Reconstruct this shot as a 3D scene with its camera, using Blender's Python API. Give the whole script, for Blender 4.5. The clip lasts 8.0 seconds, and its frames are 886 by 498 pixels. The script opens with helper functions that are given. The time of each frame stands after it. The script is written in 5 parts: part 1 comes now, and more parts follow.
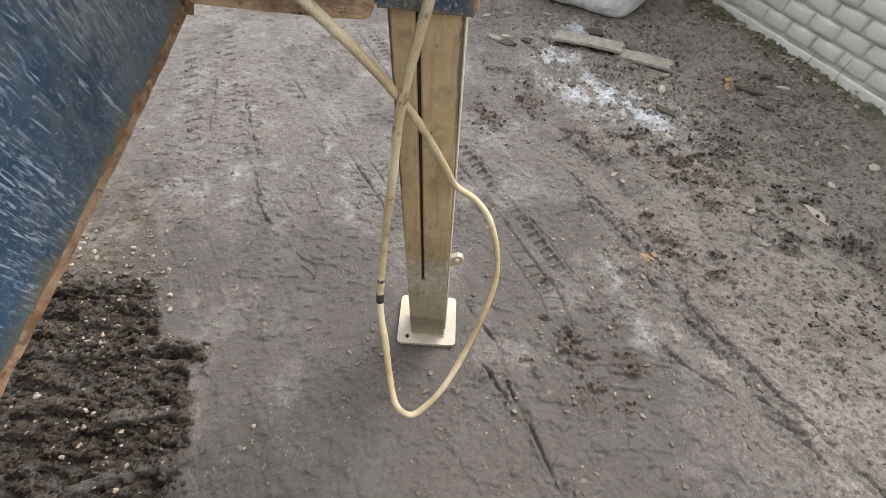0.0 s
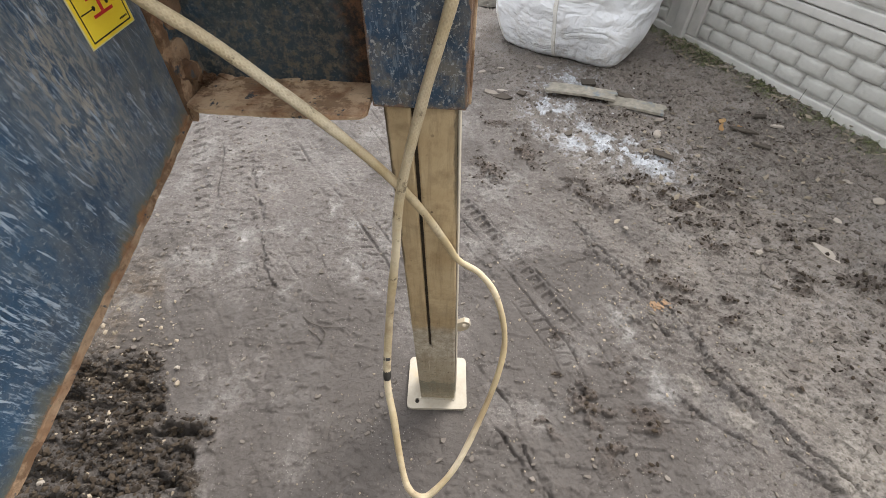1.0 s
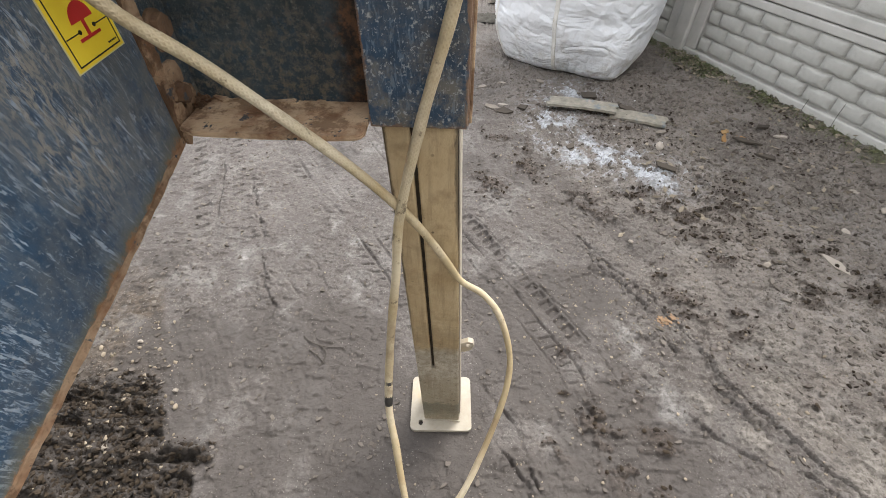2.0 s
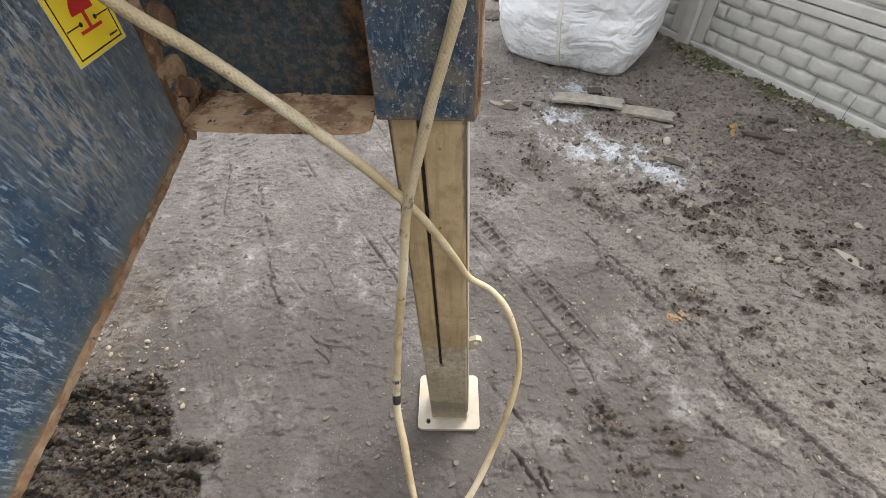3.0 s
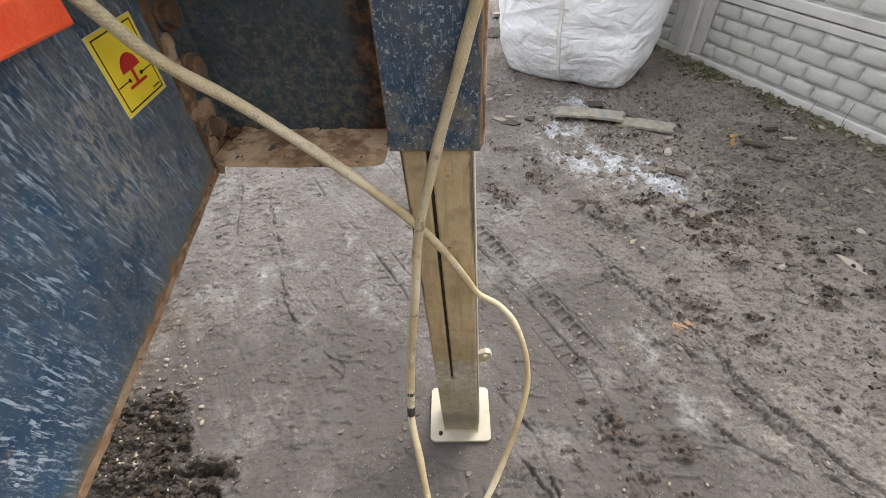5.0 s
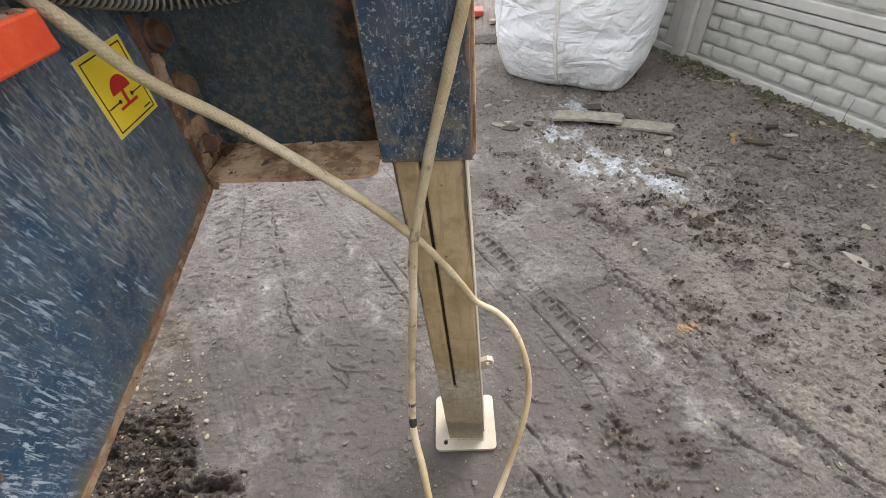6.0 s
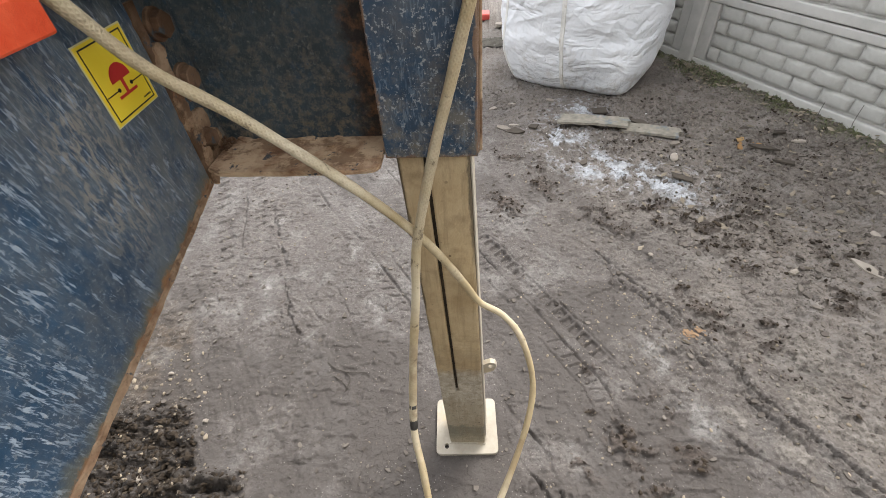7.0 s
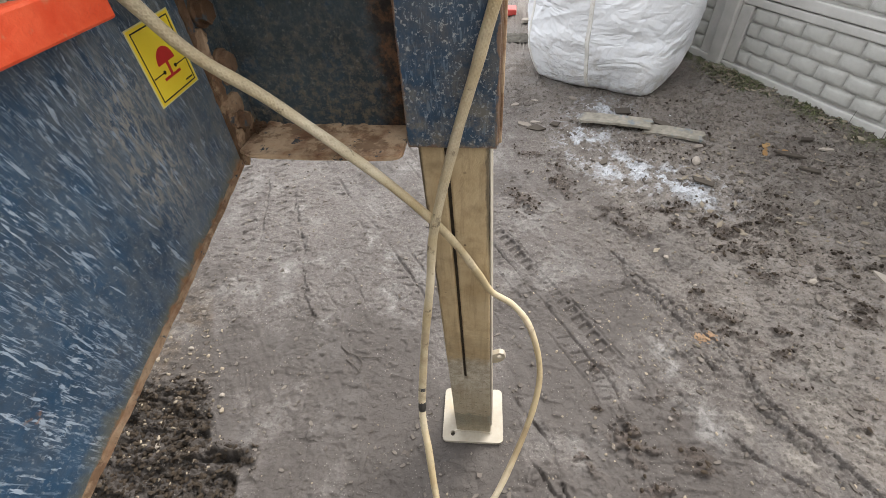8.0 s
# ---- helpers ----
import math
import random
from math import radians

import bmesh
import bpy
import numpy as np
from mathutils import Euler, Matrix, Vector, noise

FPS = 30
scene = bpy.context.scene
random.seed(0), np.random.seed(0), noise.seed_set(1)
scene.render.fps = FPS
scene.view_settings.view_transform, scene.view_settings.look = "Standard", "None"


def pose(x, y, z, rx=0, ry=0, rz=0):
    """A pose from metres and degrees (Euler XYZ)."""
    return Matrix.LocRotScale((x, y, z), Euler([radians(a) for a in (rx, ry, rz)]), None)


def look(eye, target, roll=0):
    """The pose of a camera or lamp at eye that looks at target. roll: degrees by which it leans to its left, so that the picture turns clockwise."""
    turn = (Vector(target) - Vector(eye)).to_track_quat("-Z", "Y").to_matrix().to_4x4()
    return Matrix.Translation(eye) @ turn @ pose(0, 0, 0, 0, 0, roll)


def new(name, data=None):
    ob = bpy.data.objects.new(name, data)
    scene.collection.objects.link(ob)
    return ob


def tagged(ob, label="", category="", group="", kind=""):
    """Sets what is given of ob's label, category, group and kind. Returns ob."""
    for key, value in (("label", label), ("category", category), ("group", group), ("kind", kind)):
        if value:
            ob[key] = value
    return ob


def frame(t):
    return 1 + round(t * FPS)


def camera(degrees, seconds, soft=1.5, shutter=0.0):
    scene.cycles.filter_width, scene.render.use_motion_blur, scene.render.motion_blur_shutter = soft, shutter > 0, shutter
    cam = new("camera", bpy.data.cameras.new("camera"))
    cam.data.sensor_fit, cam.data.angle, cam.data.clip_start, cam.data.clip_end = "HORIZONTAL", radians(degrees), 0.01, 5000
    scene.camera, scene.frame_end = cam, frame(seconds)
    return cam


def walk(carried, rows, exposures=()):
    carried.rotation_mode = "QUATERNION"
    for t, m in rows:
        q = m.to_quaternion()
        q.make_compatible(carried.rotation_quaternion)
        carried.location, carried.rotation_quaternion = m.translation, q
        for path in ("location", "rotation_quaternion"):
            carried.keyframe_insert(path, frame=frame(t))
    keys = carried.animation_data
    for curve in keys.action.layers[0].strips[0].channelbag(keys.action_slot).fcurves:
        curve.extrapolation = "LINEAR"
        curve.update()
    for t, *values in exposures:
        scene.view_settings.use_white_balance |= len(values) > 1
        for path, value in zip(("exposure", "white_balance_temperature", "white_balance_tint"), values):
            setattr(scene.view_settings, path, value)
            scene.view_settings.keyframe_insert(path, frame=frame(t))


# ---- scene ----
cam = camera(90.2, 8.0, soft=0.65)
PATH = [
    (0, (0.156, 0.176, 1.416), (0.127, 1.397, -0.168), 5.1),
    (0.5, (0.154, 0.209, 1.435), (0.102, 1.448, -0.134), 2.9),
    (1, (0.157, 0.231, 1.46), (0.08, 1.587, -0.008), 1.0),
    (1.5, (0.157, 0.247, 1.458), (0.069, 1.648, 0.033), 0.1),
    (2.8, (0.158, 0.268, 1.442), (0.049, 1.654, 0.004), -0.7),
    (3, (0.152, 0.264, 1.44), (0.037, 1.655, 0.008), -1.2),
    (3.5, (0.147, 0.249, 1.451), (0.025, 1.642, 0.021), -1.6),
    (4, (0.145, 0.237, 1.457), (0.015, 1.634, 0.032), -2.3),
    (4.5, (0.147, 0.238, 1.47), (0.007, 1.654, 0.064), -2.8),
    (5.8, (0.156, 0.241, 1.496), (-0.003, 1.681, 0.117), -4.8),
    (6, (0.164, 0.244, 1.487), (-0.002, 1.69, 0.114), -5.3),
    (6.5, (0.16, 0.245, 1.481), (-0.014, 1.698, 0.118), -5.2),
    (7, (0.161, 0.249, 1.47), (-0.018, 1.705, 0.111), -4.9),
    (7.5, (0.179, 0.222, 1.477), (-0.025, 1.669, 0.11), -4.2),
    (8, (0.163, 0.221, 1.48), (-0.083, 1.654, 0.108), -4.0),
]
walk(cam, [(t, look(eye, target, roll)) for t, eye, target, roll in PATH])


# ---- world and light: an overcast day ----
world = bpy.data.worlds.new("overcast_sky")
scene.world = world
world.use_nodes = True
wt = world.node_tree
wt.nodes.clear()
sky = wt.nodes.new("ShaderNodeTexSky")
sky.sky_type, sky.sun_disc = "NISHITA", False
sky.sun_elevation, sky.sun_rotation, sky.dust_density = radians(50), radians(35), 3.0
haze = wt.nodes.new("ShaderNodeMix")
haze.data_type = "RGBA"
haze.inputs[0].default_value = 0.72
haze.inputs[7].default_value = (7.0, 6.95, 6.9, 1)
back = wt.nodes.new("ShaderNodeBackground")
back.inputs[1].default_value = 0.15
wout = wt.nodes.new("ShaderNodeOutputWorld")
wt.links.new(sky.outputs[0], haze.inputs[6])
wt.links.new(haze.outputs[2], back.inputs[0])
wt.links.new(back.outputs[0], wout.inputs[0])

sun_data = bpy.data.lights.new("sun", "SUN")
sun_data.energy, sun_data.angle, sun_data.color = 2.0, radians(32), (1.0, 0.97, 0.93)
sun = new("sun", sun_data)
sun.matrix_world = look((3.0, 5.2, 5.6), (0, 1, 0))
scene.view_settings.exposure = 1.2


# ---- materials ----
class Nodes:
    """A small helper to write node materials."""

    def __init__(self, name):
        self.mat = bpy.data.materials.new(name)
        self.mat.use_nodes = True
        self.t = self.mat.node_tree
        self.bsdf = self.t.nodes["Principled BSDF"]
        self.coord = self.t.nodes.new("ShaderNodeTexCoord").outputs["Object"]

    def put(self, socket, value):
        if isinstance(value, bpy.types.NodeSocket):
            self.t.links.new(value, socket)
        elif isinstance(value, tuple) and len(value) == 3 and socket.type == "RGBA":
            socket.default_value = (*value, 1)
        else:
            socket.default_value = value

    def scaled(self, x, y, z, vec=None):
        n = self.t.nodes.new("ShaderNodeMapping")
        self.t.links.new(vec or self.coord, n.inputs[0])
        n.inputs["Scale"].default_value = (x, y, z)
        return n.outputs[0]

    def noise(self, scale, detail=4.0, rough=0.55, vec=None, warp=0.0):
        n = self.t.nodes.new("ShaderNodeTexNoise")
        self.t.links.new(vec or self.coord, n.inputs["Vector"])
        self.put(n.inputs["Scale"], scale)
        self.put(n.inputs["Detail"], detail)
        self.put(n.inputs["Roughness"], rough)
        self.put(n.inputs["Distortion"], warp)
        return n.outputs["Fac"]

    def cells(self, scale, vec=None, feature="F1"):
        n = self.t.nodes.new("ShaderNodeTexVoronoi")
        n.feature = feature
        self.t.links.new(vec or self.coord, n.inputs["Vector"])
        self.put(n.inputs["Scale"], scale)
        return n.outputs["Distance"]

    def step(self, fac, lo, hi):
        n = self.t.nodes.new("ShaderNodeMapRange")
        self.put(n.inputs[0], fac)
        self.put(n.inputs[1], lo)
        self.put(n.inputs[2], hi)
        return n.outputs[0]

    def mix(self, fac, a, b):
        n = self.t.nodes.new("ShaderNodeMix")
        n.data_type = "RGBA"
        self.put(n.inputs[0], fac)
        self.put(n.inputs[6], a)
        self.put(n.inputs[7], b)
        return n.outputs[2]

    def math(self, op, a, b=0.0):
        n = self.t.nodes.new("ShaderNodeMath")
        n.operation = op
        self.put(n.inputs[0], a)
        self.put(n.inputs[1], b)
        return n.outputs[0]

    def attr(self, name):
        n = self.t.nodes.new("ShaderNodeAttribute")
        n.attribute_name = name
        return n.outputs["Fac"]

    def axis(self, i):
        n = self.t.nodes.new("ShaderNodeSeparateXYZ")
        self.t.links.new(self.coord, n.inputs[0])
        return n.outputs[i]

    def random(self):
        return self.t.nodes.new("ShaderNodeObjectInfo").outputs["Random"]

    def island(self):
        return self.t.nodes.new("ShaderNodeNewGeometry").outputs["Random Per Island"]

    def bump(self, height, strength=0.5, distance=0.002):
        n = self.t.nodes.new("ShaderNodeBump")
        self.put(n.inputs["Height"], height)
        n.inputs["Strength"].default_value = strength
        n.inputs["Distance"].default_value = distance
        self.t.links.new(n.outputs[0], self.bsdf.inputs["Normal"])

    def done(self, colour, rough=0.6, metal=0.0, spec=0.5):
        self.put(self.bsdf.inputs["Base Color"], colour)
        self.put(self.bsdf.inputs["Roughness"], rough)
        self.put(self.bsdf.inputs["Metallic"], metal)
        self.put(self.bsdf.inputs["Specular IOR Level"], spec)
        return self.mat


def mud_material():
    n = Nodes("trodden_mud")
    big, mid, fine = n.noise(1.3, 5, 0.6), n.noise(15, 5, 0.58, warp=0.5), n.noise(95, 4, 0.6)
    coarse, clump, furrow = n.attr("coarse"), n.attr("clump"), n.attr("furrow")
    firm = n.mix(n.step(big, 0.35, 0.65), (0.082, 0.072, 0.066), (0.112, 0.100, 0.094))
    loose = n.mix(n.step(big, 0.35, 0.65), (0.178, 0.153, 0.132), (0.222, 0.197, 0.174))
    c = n.mix(coarse, firm, loose)
    c = n.mix(n.math("MULTIPLY", n.step(mid, 0.515, 0.545), 0.34), c, n.mix(coarse, (0.074, 0.064, 0.057), (0.125, 0.103, 0.087)))
    c = n.mix(n.math("MULTIPLY", n.step(n.noise(5.5, 7, 0.64, warp=0.6), 0.53, 0.575), n.math("ADD", 0.20, n.math("MULTIPLY", coarse, 0.2))), c, n.mix(coarse, (0.172, 0.162, 0.153), (0.275, 0.255, 0.235)))
    c = n.mix(n.math("MULTIPLY", n.step(n.noise(30, 5, 0.6, warp=0.8), 0.545, 0.57), n.math("ADD", 0.22, n.math("MULTIPLY", coarse, 0.2))), c, (0.225, 0.208, 0.19))
    c = n.mix(n.math("MULTIPLY", n.attr("clods"), 0.35), c, n.mix(n.step(n.noise(38, 7, 0.72), 0.42, 0.58), (0.10, 0.08, 0.066), (0.23, 0.20, 0.172)))
    torn = n.mix(n.step(n.noise(1.0, 8, 0.75, vec=n.scaled(9, 20, 9)), 0.46, 0.60), (0.011, 0.008, 0.006), (0.054, 0.040, 0.027))
    c = n.mix(furrow, c, torn)
    c = n.mix(n.attr("tan"), c, n.mix(n.step(n.noise(24, 7, 0.74), 0.42, 0.6), (0.034, 0.025, 0.018), (0.105, 0.079, 0.054)))
    c = n.mix(n.attr("sand"), c, n.mix(n.step(n.noise(60, 7, 0.75), 0.4, 0.6), (0.14, 0.123, 0.106), (0.27, 0.247, 0.218)))
    c = n.mix(n.math("MULTIPLY", n.attr("press"), 0.85), c, n.mix(n.step(n.noise(30, 8, 0.74), 0.40, 0.6), (0.135, 0.127, 0.12), (0.30, 0.288, 0.275)))
    c = n.mix(n.attr("green"), c, n.mix(n.step(n.noise(40, 6, 0.7), 0.4, 0.6), (0.028, 0.036, 0.012), (0.105, 0.11, 0.045)))
    white = n.step(n.noise(20, 6, 0.6, warp=0.5), 0.42, 0.58)
    c = n.mix(n.attr("spill"), c, n.mix(white, (0.27, 0.272, 0.275), (0.52, 0.55, 0.59)))
    # dark specks paint in the shading of small crumbs
    c = n.mix(n.math("MULTIPLY", n.step(fine, 0.575, 0.60), 0.5), c, (0.05, 0.041, 0.035))
    c = n.mix(n.math("MULTIPLY", n.step(n.noise(140, 3, 0.6), 0.585, 0.61), n.math("ADD", 0.22, n.math("MULTIPLY", coarse, 0.18))), c, (0.29, 0.268, 0.24))
    # shade of the machine over the near ground, mixed into the mud colour
    c = n.mix(n.math("MULTIPLY", n.attr("damp_shade"), 0.8), c, (0.066, 0.057, 0.051))
    c = n.mix(n.math("MULTIPLY", clump, 0.75), c, n.mix(n.step(n.noise(60, 6, 0.72), 0.4, 0.6), (0.040, 0.030, 0.024), (0.11, 0.086, 0.07)))
    grit = n.math("MULTIPLY", n.step(n.cells(75), 0.17, 0.11), n.step(n.noise(5, 4), 0.46, 0.58))
    c = n.mix(n.math("MULTIPLY", grit, 0.55), c, (0.38, 0.355, 0.315))
    lift = n.math("ADD", n.math("ADD", 0.24, n.math("MULTIPLY", coarse, 0.34)), n.math("MULTIPLY", n.math("ADD", clump, furrow), 0.45))
    flakes = n.math("ADD", n.step(n.noise(34, 4, 0.55, warp=0.5), 0.49, 0.515), n.math("MULTIPLY", n.step(n.noise(85, 3, 0.55, warp=0.3), 0.50, 0.53), 0.6))
    h = n.math("ADD", n.math("MULTIPLY", flakes, 0.35), n.math("MULTIPLY", n.noise(90, 6, 0.7), 0.3))
    n.bump(n.math("ADD", n.math("MULTIPLY", h, lift), n.math("MULTIPLY", grit, 0.12)), 1.0, 0.014)
    gloss = n.math("ADD", n.math("MULTIPLY", n.attr("press"), 0.5), n.attr("wet"))
    rough = n.math("SUBTRACT", n.math("ADD", 0.60, n.math("MULTIPLY", fine, 0.25)), n.math("MULTIPLY", gloss, 0.2))
    return n.done(c, rough, 0.0, 0.3)


def blue_paint(name, streaks, grime, dark=1.0, flecks=0.5, low=0.0, tilt=0.0):
    """Worn dark blue machine paint with pale upright scratches and dried mud."""
    n = Nodes(name)
    turned = n.t.nodes.new("ShaderNodeMapping")
    n.t.links.new(n.coord, turned.inputs[0])
    turned.inputs["Rotation"].default_value = (radians(tilt), 0, 0)
    turned = turned.outputs[0]
    big = n.noise(7, 4, 0.6)
    base = n.mix(n.step(big, 0.3, 0.7), (0.010 * dark, 0.040 * dark, 0.085 * dark), (0.022 * dark, 0.076 * dark, 0.148 * dark))
    base = n.mix(n.math("MULTIPLY", n.step(n.noise(45, 6, 0.7), 0.45, 0.7), 0.6), base, (0.014 * dark, 0.026 * dark, 0.045 * dark))
    s1 = n.step(n.noise(1.0, 5, 0.65, vec=n.scaled(190, 220, 42, turned), warp=0.4), 0.565, 0.60)
    s2 = n.step(n.noise(2.1, 4, 0.65, vec=n.scaled(110, 130, 20, turned), warp=0.3), 0.575, 0.64)
    s3 = n.step(n.noise(1.0, 5, 0.65, vec=n.scaled(115, 135, 30, turned), warp=0.5), 0.60, 0.64)
    patchy = n.step(n.noise(10, 5, 0.62), 0.43, 0.60)
    scr = n.math("MAXIMUM", n.math("MULTIPLY", n.math("MAXIMUM", s1, n.math("MULTIPLY", s2, 0.7)), patchy), s3)
    scr = n.math("MULTIPLY", scr, streaks)
    c = n.mix(n.math("MULTIPLY", scr, 0.9), base, n.mix(n.noise(30, 4), (0.17, 0.25, 0.34), (0.52, 0.58, 0.64)))
    haze_ = n.math("MULTIPLY", n.step(n.noise(16, 6, 0.7), 0.42, 0.7), 0.14 * min(1.0, dark))
    c = n.mix(haze_, c, (0.17, 0.21, 0.25))
    dust = n.math("MULTIPLY", n.step(n.noise(24, 8, 0.78), 0.44, 0.60), n.math("ADD", grime, n.math("MULTIPLY", n.step(n.axis(2), 1.30, 1.14), low)))
    c = n.mix(dust, c, (0.20, 0.17, 0.125))
    tiny = n.math("MULTIPLY", n.step(n.noise(190, 4, 0.65), 0.585, 0.62), flecks)
    c = n.mix(tiny, c, (0.40, 0.42, 0.42))
    spots = n.math("MULTIPLY", n.step(n.noise(95, 6, 0.72), 0.60, 0.63), n.step(n.noise(9, 4), 0.42, 0.56))
    c = n.mix(n.math("MULTIPLY", spots, flecks), c, (0.34, 0.33, 0.30))
    rust = n.step(n.noise(13, 7, 0.7, warp=0.3), 0.67, 0.71)
    c = n.mix(n.math("MULTIPLY", rust, 0.85), c, (0.21, 0.10, 0.045))
    n.bump(n.math("ADD", n.math("ADD", n.noise(60, 6, 0.72), dust), n.math("MULTIPLY", scr, 0.4)), 0.45, 0.003)
    return n.done(c, n.math("ADD", 0.36, n.math("MULTIPLY", n.math("ADD", dust, scr), 0.3)), 0.0, 0.5), n


def back_paint():
    """Grimy paint of the back sheet: fine dried mud, thickest low down, and rust beside the sleeve."""
    n = Nodes("grimy_blue_back_paint")
    z = n.axis(2)
    grain = n.noise(150, 5, 0.65)
    c = n.mix(n.step(n.noise(9, 6, 0.65), 0.35, 0.65), (0.021, 0.030, 0.036), (0.046, 0.067, 0.081))
    c = n.mix(n.math("MULTIPLY", n.step(n.noise(30, 6, 0.7), 0.54, 0.62), 0.6), c, (0.026, 0.060, 0.095))
    mud = n.math("MULTIPLY", n.step(n.noise(70, 6, 0.72), 0.47, 0.60), n.math("ADD", 0.40, n.math("MULTIPLY", n.step(z, 1.30, 1.14), 0.55)))
    mud = n.math("MULTIPLY", mud, n.step(n.noise(8, 5, 0.62), 0.34, 0.56))
    c = n.mix(mud, c, n.mix(grain, (0.11, 0.09, 0.062), (0.25, 0.21, 0.155)))
    c = n.mix(n.math("MULTIPLY", n.step(grain, 0.60, 0.64), 0.38), c, (0.22, 0.22, 0.20))
    x = n.math("ADD", n.axis(0), n.math("MULTIPLY", n.math("SUBTRACT", n.noise(26, 7, 0.72), 0.5), 0.11))
    rust = n.mix(n.step(n.noise(45, 6, 0.7), 0.46, 0.6), (0.020, 0.012, 0.008), (0.17, 0.078, 0.032))
    c = n.mix(n.math("MULTIPLY", n.step(x, -0.040, -0.015), 0.85), c, rust)
    n.bump(n.math("ADD", n.math("ADD", grain, mud), n.noise(45, 6, 0.7)), 0.7, 0.004)
    return n.done(c, 0.62, 0.0, 0.4)


def side_paint():
    """Blue paint of the side sheet, with one large patch of dried splashed mud."""
    m, n = blue_paint("scratched_blue_paint", 0.9, 0.10, 0.78, 0.25, 0.0, -12.0)
    c = n.bsdf.inputs["Base Color"].links[0].from_socket
    y, z = n.axis(1), n.axis(2)
    dy = n.math("DIVIDE", n.math("SUBTRACT", y, 0.640), 0.075)
    dz = n.math("DIVIDE", n.math("SUBTRACT", z, 1.225), 0.135)
    r = n.math("ADD", n.math("MULTIPLY", dy, dy), n.math("MULTIPLY", dz, dz))
    near = n.step(r, 1.1, 0.1)
    splash = n.step(n.noise(1.5, 8, 0.78, vec=n.scaled(80, 90, 30), warp=0.5), 0.48, 0.55)
    c = n.mix(n.math("MULTIPLY", n.math("MULTIPLY", near, splash), 0.75), c, (0.31, 0.28, 0.225))
    dusty = n.math("MULTIPLY", n.step(y, 0.35, 0.62), n.step(n.noise(1.0, 7, 0.7, vec=n.scaled(60, 60, 24)), 0.42, 0.58))
    c = n.mix(n.math("MULTIPLY", dusty, 0.5), c, (0.135, 0.15, 0.155))
    side = n.math("MULTIPLY", n.step(y, 0.60, 0.80), n.step(n.noise(30, 8, 0.75), 0.42, 0.6))
    c = n.mix(n.math("MULTIPLY", side, 0.6), c, (0.16, 0.152, 0.125))
    low = n.math("SUBTRACT", z, n.math("ADD", 0.921, n.math("ADD", n.math("MULTIPLY", y, 0.17), n.math("MULTIPLY", n.math("MULTIPLY", y, y), 0.07))))
    low = n.math("ADD", low, n.math("MULTIPLY", n.math("SUBTRACT", n.noise(22, 7, 0.72), 0.5), 0.07))
    c = n.mix(n.math("MULTIPLY", n.step(low, 0.030, 0.012), 0.75), c, (0.10, 0.10, 0.075))
    c = n.mix(n.step(low, 0.012, 0.004), c, (0.20, 0.105, 0.05))
    n.put(n.bsdf.inputs["Base Color"], c)
    return m


def sleeve_paint():
    """Chipped blue paint, rubbed to rust along the sleeve's edges."""
    m, n = blue_paint("speckled_blue_sleeve_paint", 0.28, 0.24, 0.66, 0.55, 0.5)
    c = n.bsdf.inputs["Base Color"].links[0].from_socket
    x = n.math("ADD", n.axis(0), n.math("MULTIPLY", n.math("SUBTRACT", n.noise(1.0, 6, 0.72, vec=n.scaled(60, 60, 22)), 0.5), 0.03))
    edge = n.math("MAXIMUM", n.step(x, 0.0185, 0.0155), n.step(x, 0.1505, 0.1535))
    low = n.step(n.math("ADD", n.axis(2), n.math("MULTIPLY", n.math("SUBTRACT", n.noise(50, 6, 0.7), 0.5), 0.03)), 1.124, 1.120)
    c = n.mix(n.math("MULTIPLY", n.math("MAXIMUM", edge, low), 0.85), c, n.mix(n.noise(60, 5, 0.7), (0.10, 0.05, 0.028), (0.30, 0.18, 0.10)))
    n.put(n.bsdf.inputs["Base Color"], c)
    return m


def rust_material(name, tan):
    n = Nodes(name)
    big, fine = n.noise(14, 6, 0.65, warp=0.3), n.noise(90, 5, 0.7)
    k = 0.45 + 0.55 * tan
    c = n.mix(n.step(big, 0.35, 0.62), (0.13 * k, 0.065 * k, 0.034 * k), (0.27 * k, 0.145 * k, 0.078 * k))
    c = n.mix(n.math("MULTIPLY", n.step(n.noise(22, 5, 0.6), 0.33, 0.55), tan), c, n.mix(fine, (0.40, 0.275, 0.17), (0.55, 0.42, 0.285)))
    c = n.mix(n.math("MULTIPLY", n.step(n.noise(17, 7, 0.72), 0.50, 0.57), 0.72), c, (0.13 * k, 0.068 * k, 0.034 * k))
    c = n.mix(n.step(n.noise(31, 6, 0.7), 0.60, 0.64), c, (0.05, 0.055, 0.06))
    c = n.mix(n.math("MULTIPLY", n.step(fine, 0.56, 0.66), 0.4), c, (0.06, 0.036, 0.024))
    n.bump(n.math("ADD", n.math("ADD", fine, n.math("MULTIPLY", n.step(n.noise(30, 6, 0.7), 0.57, 0.62), 0.6)), n.math("MULTIPLY", big, 1.5)), 0.6, 0.004)
    return n.done(c, 0.82, 0.0, 0.3)


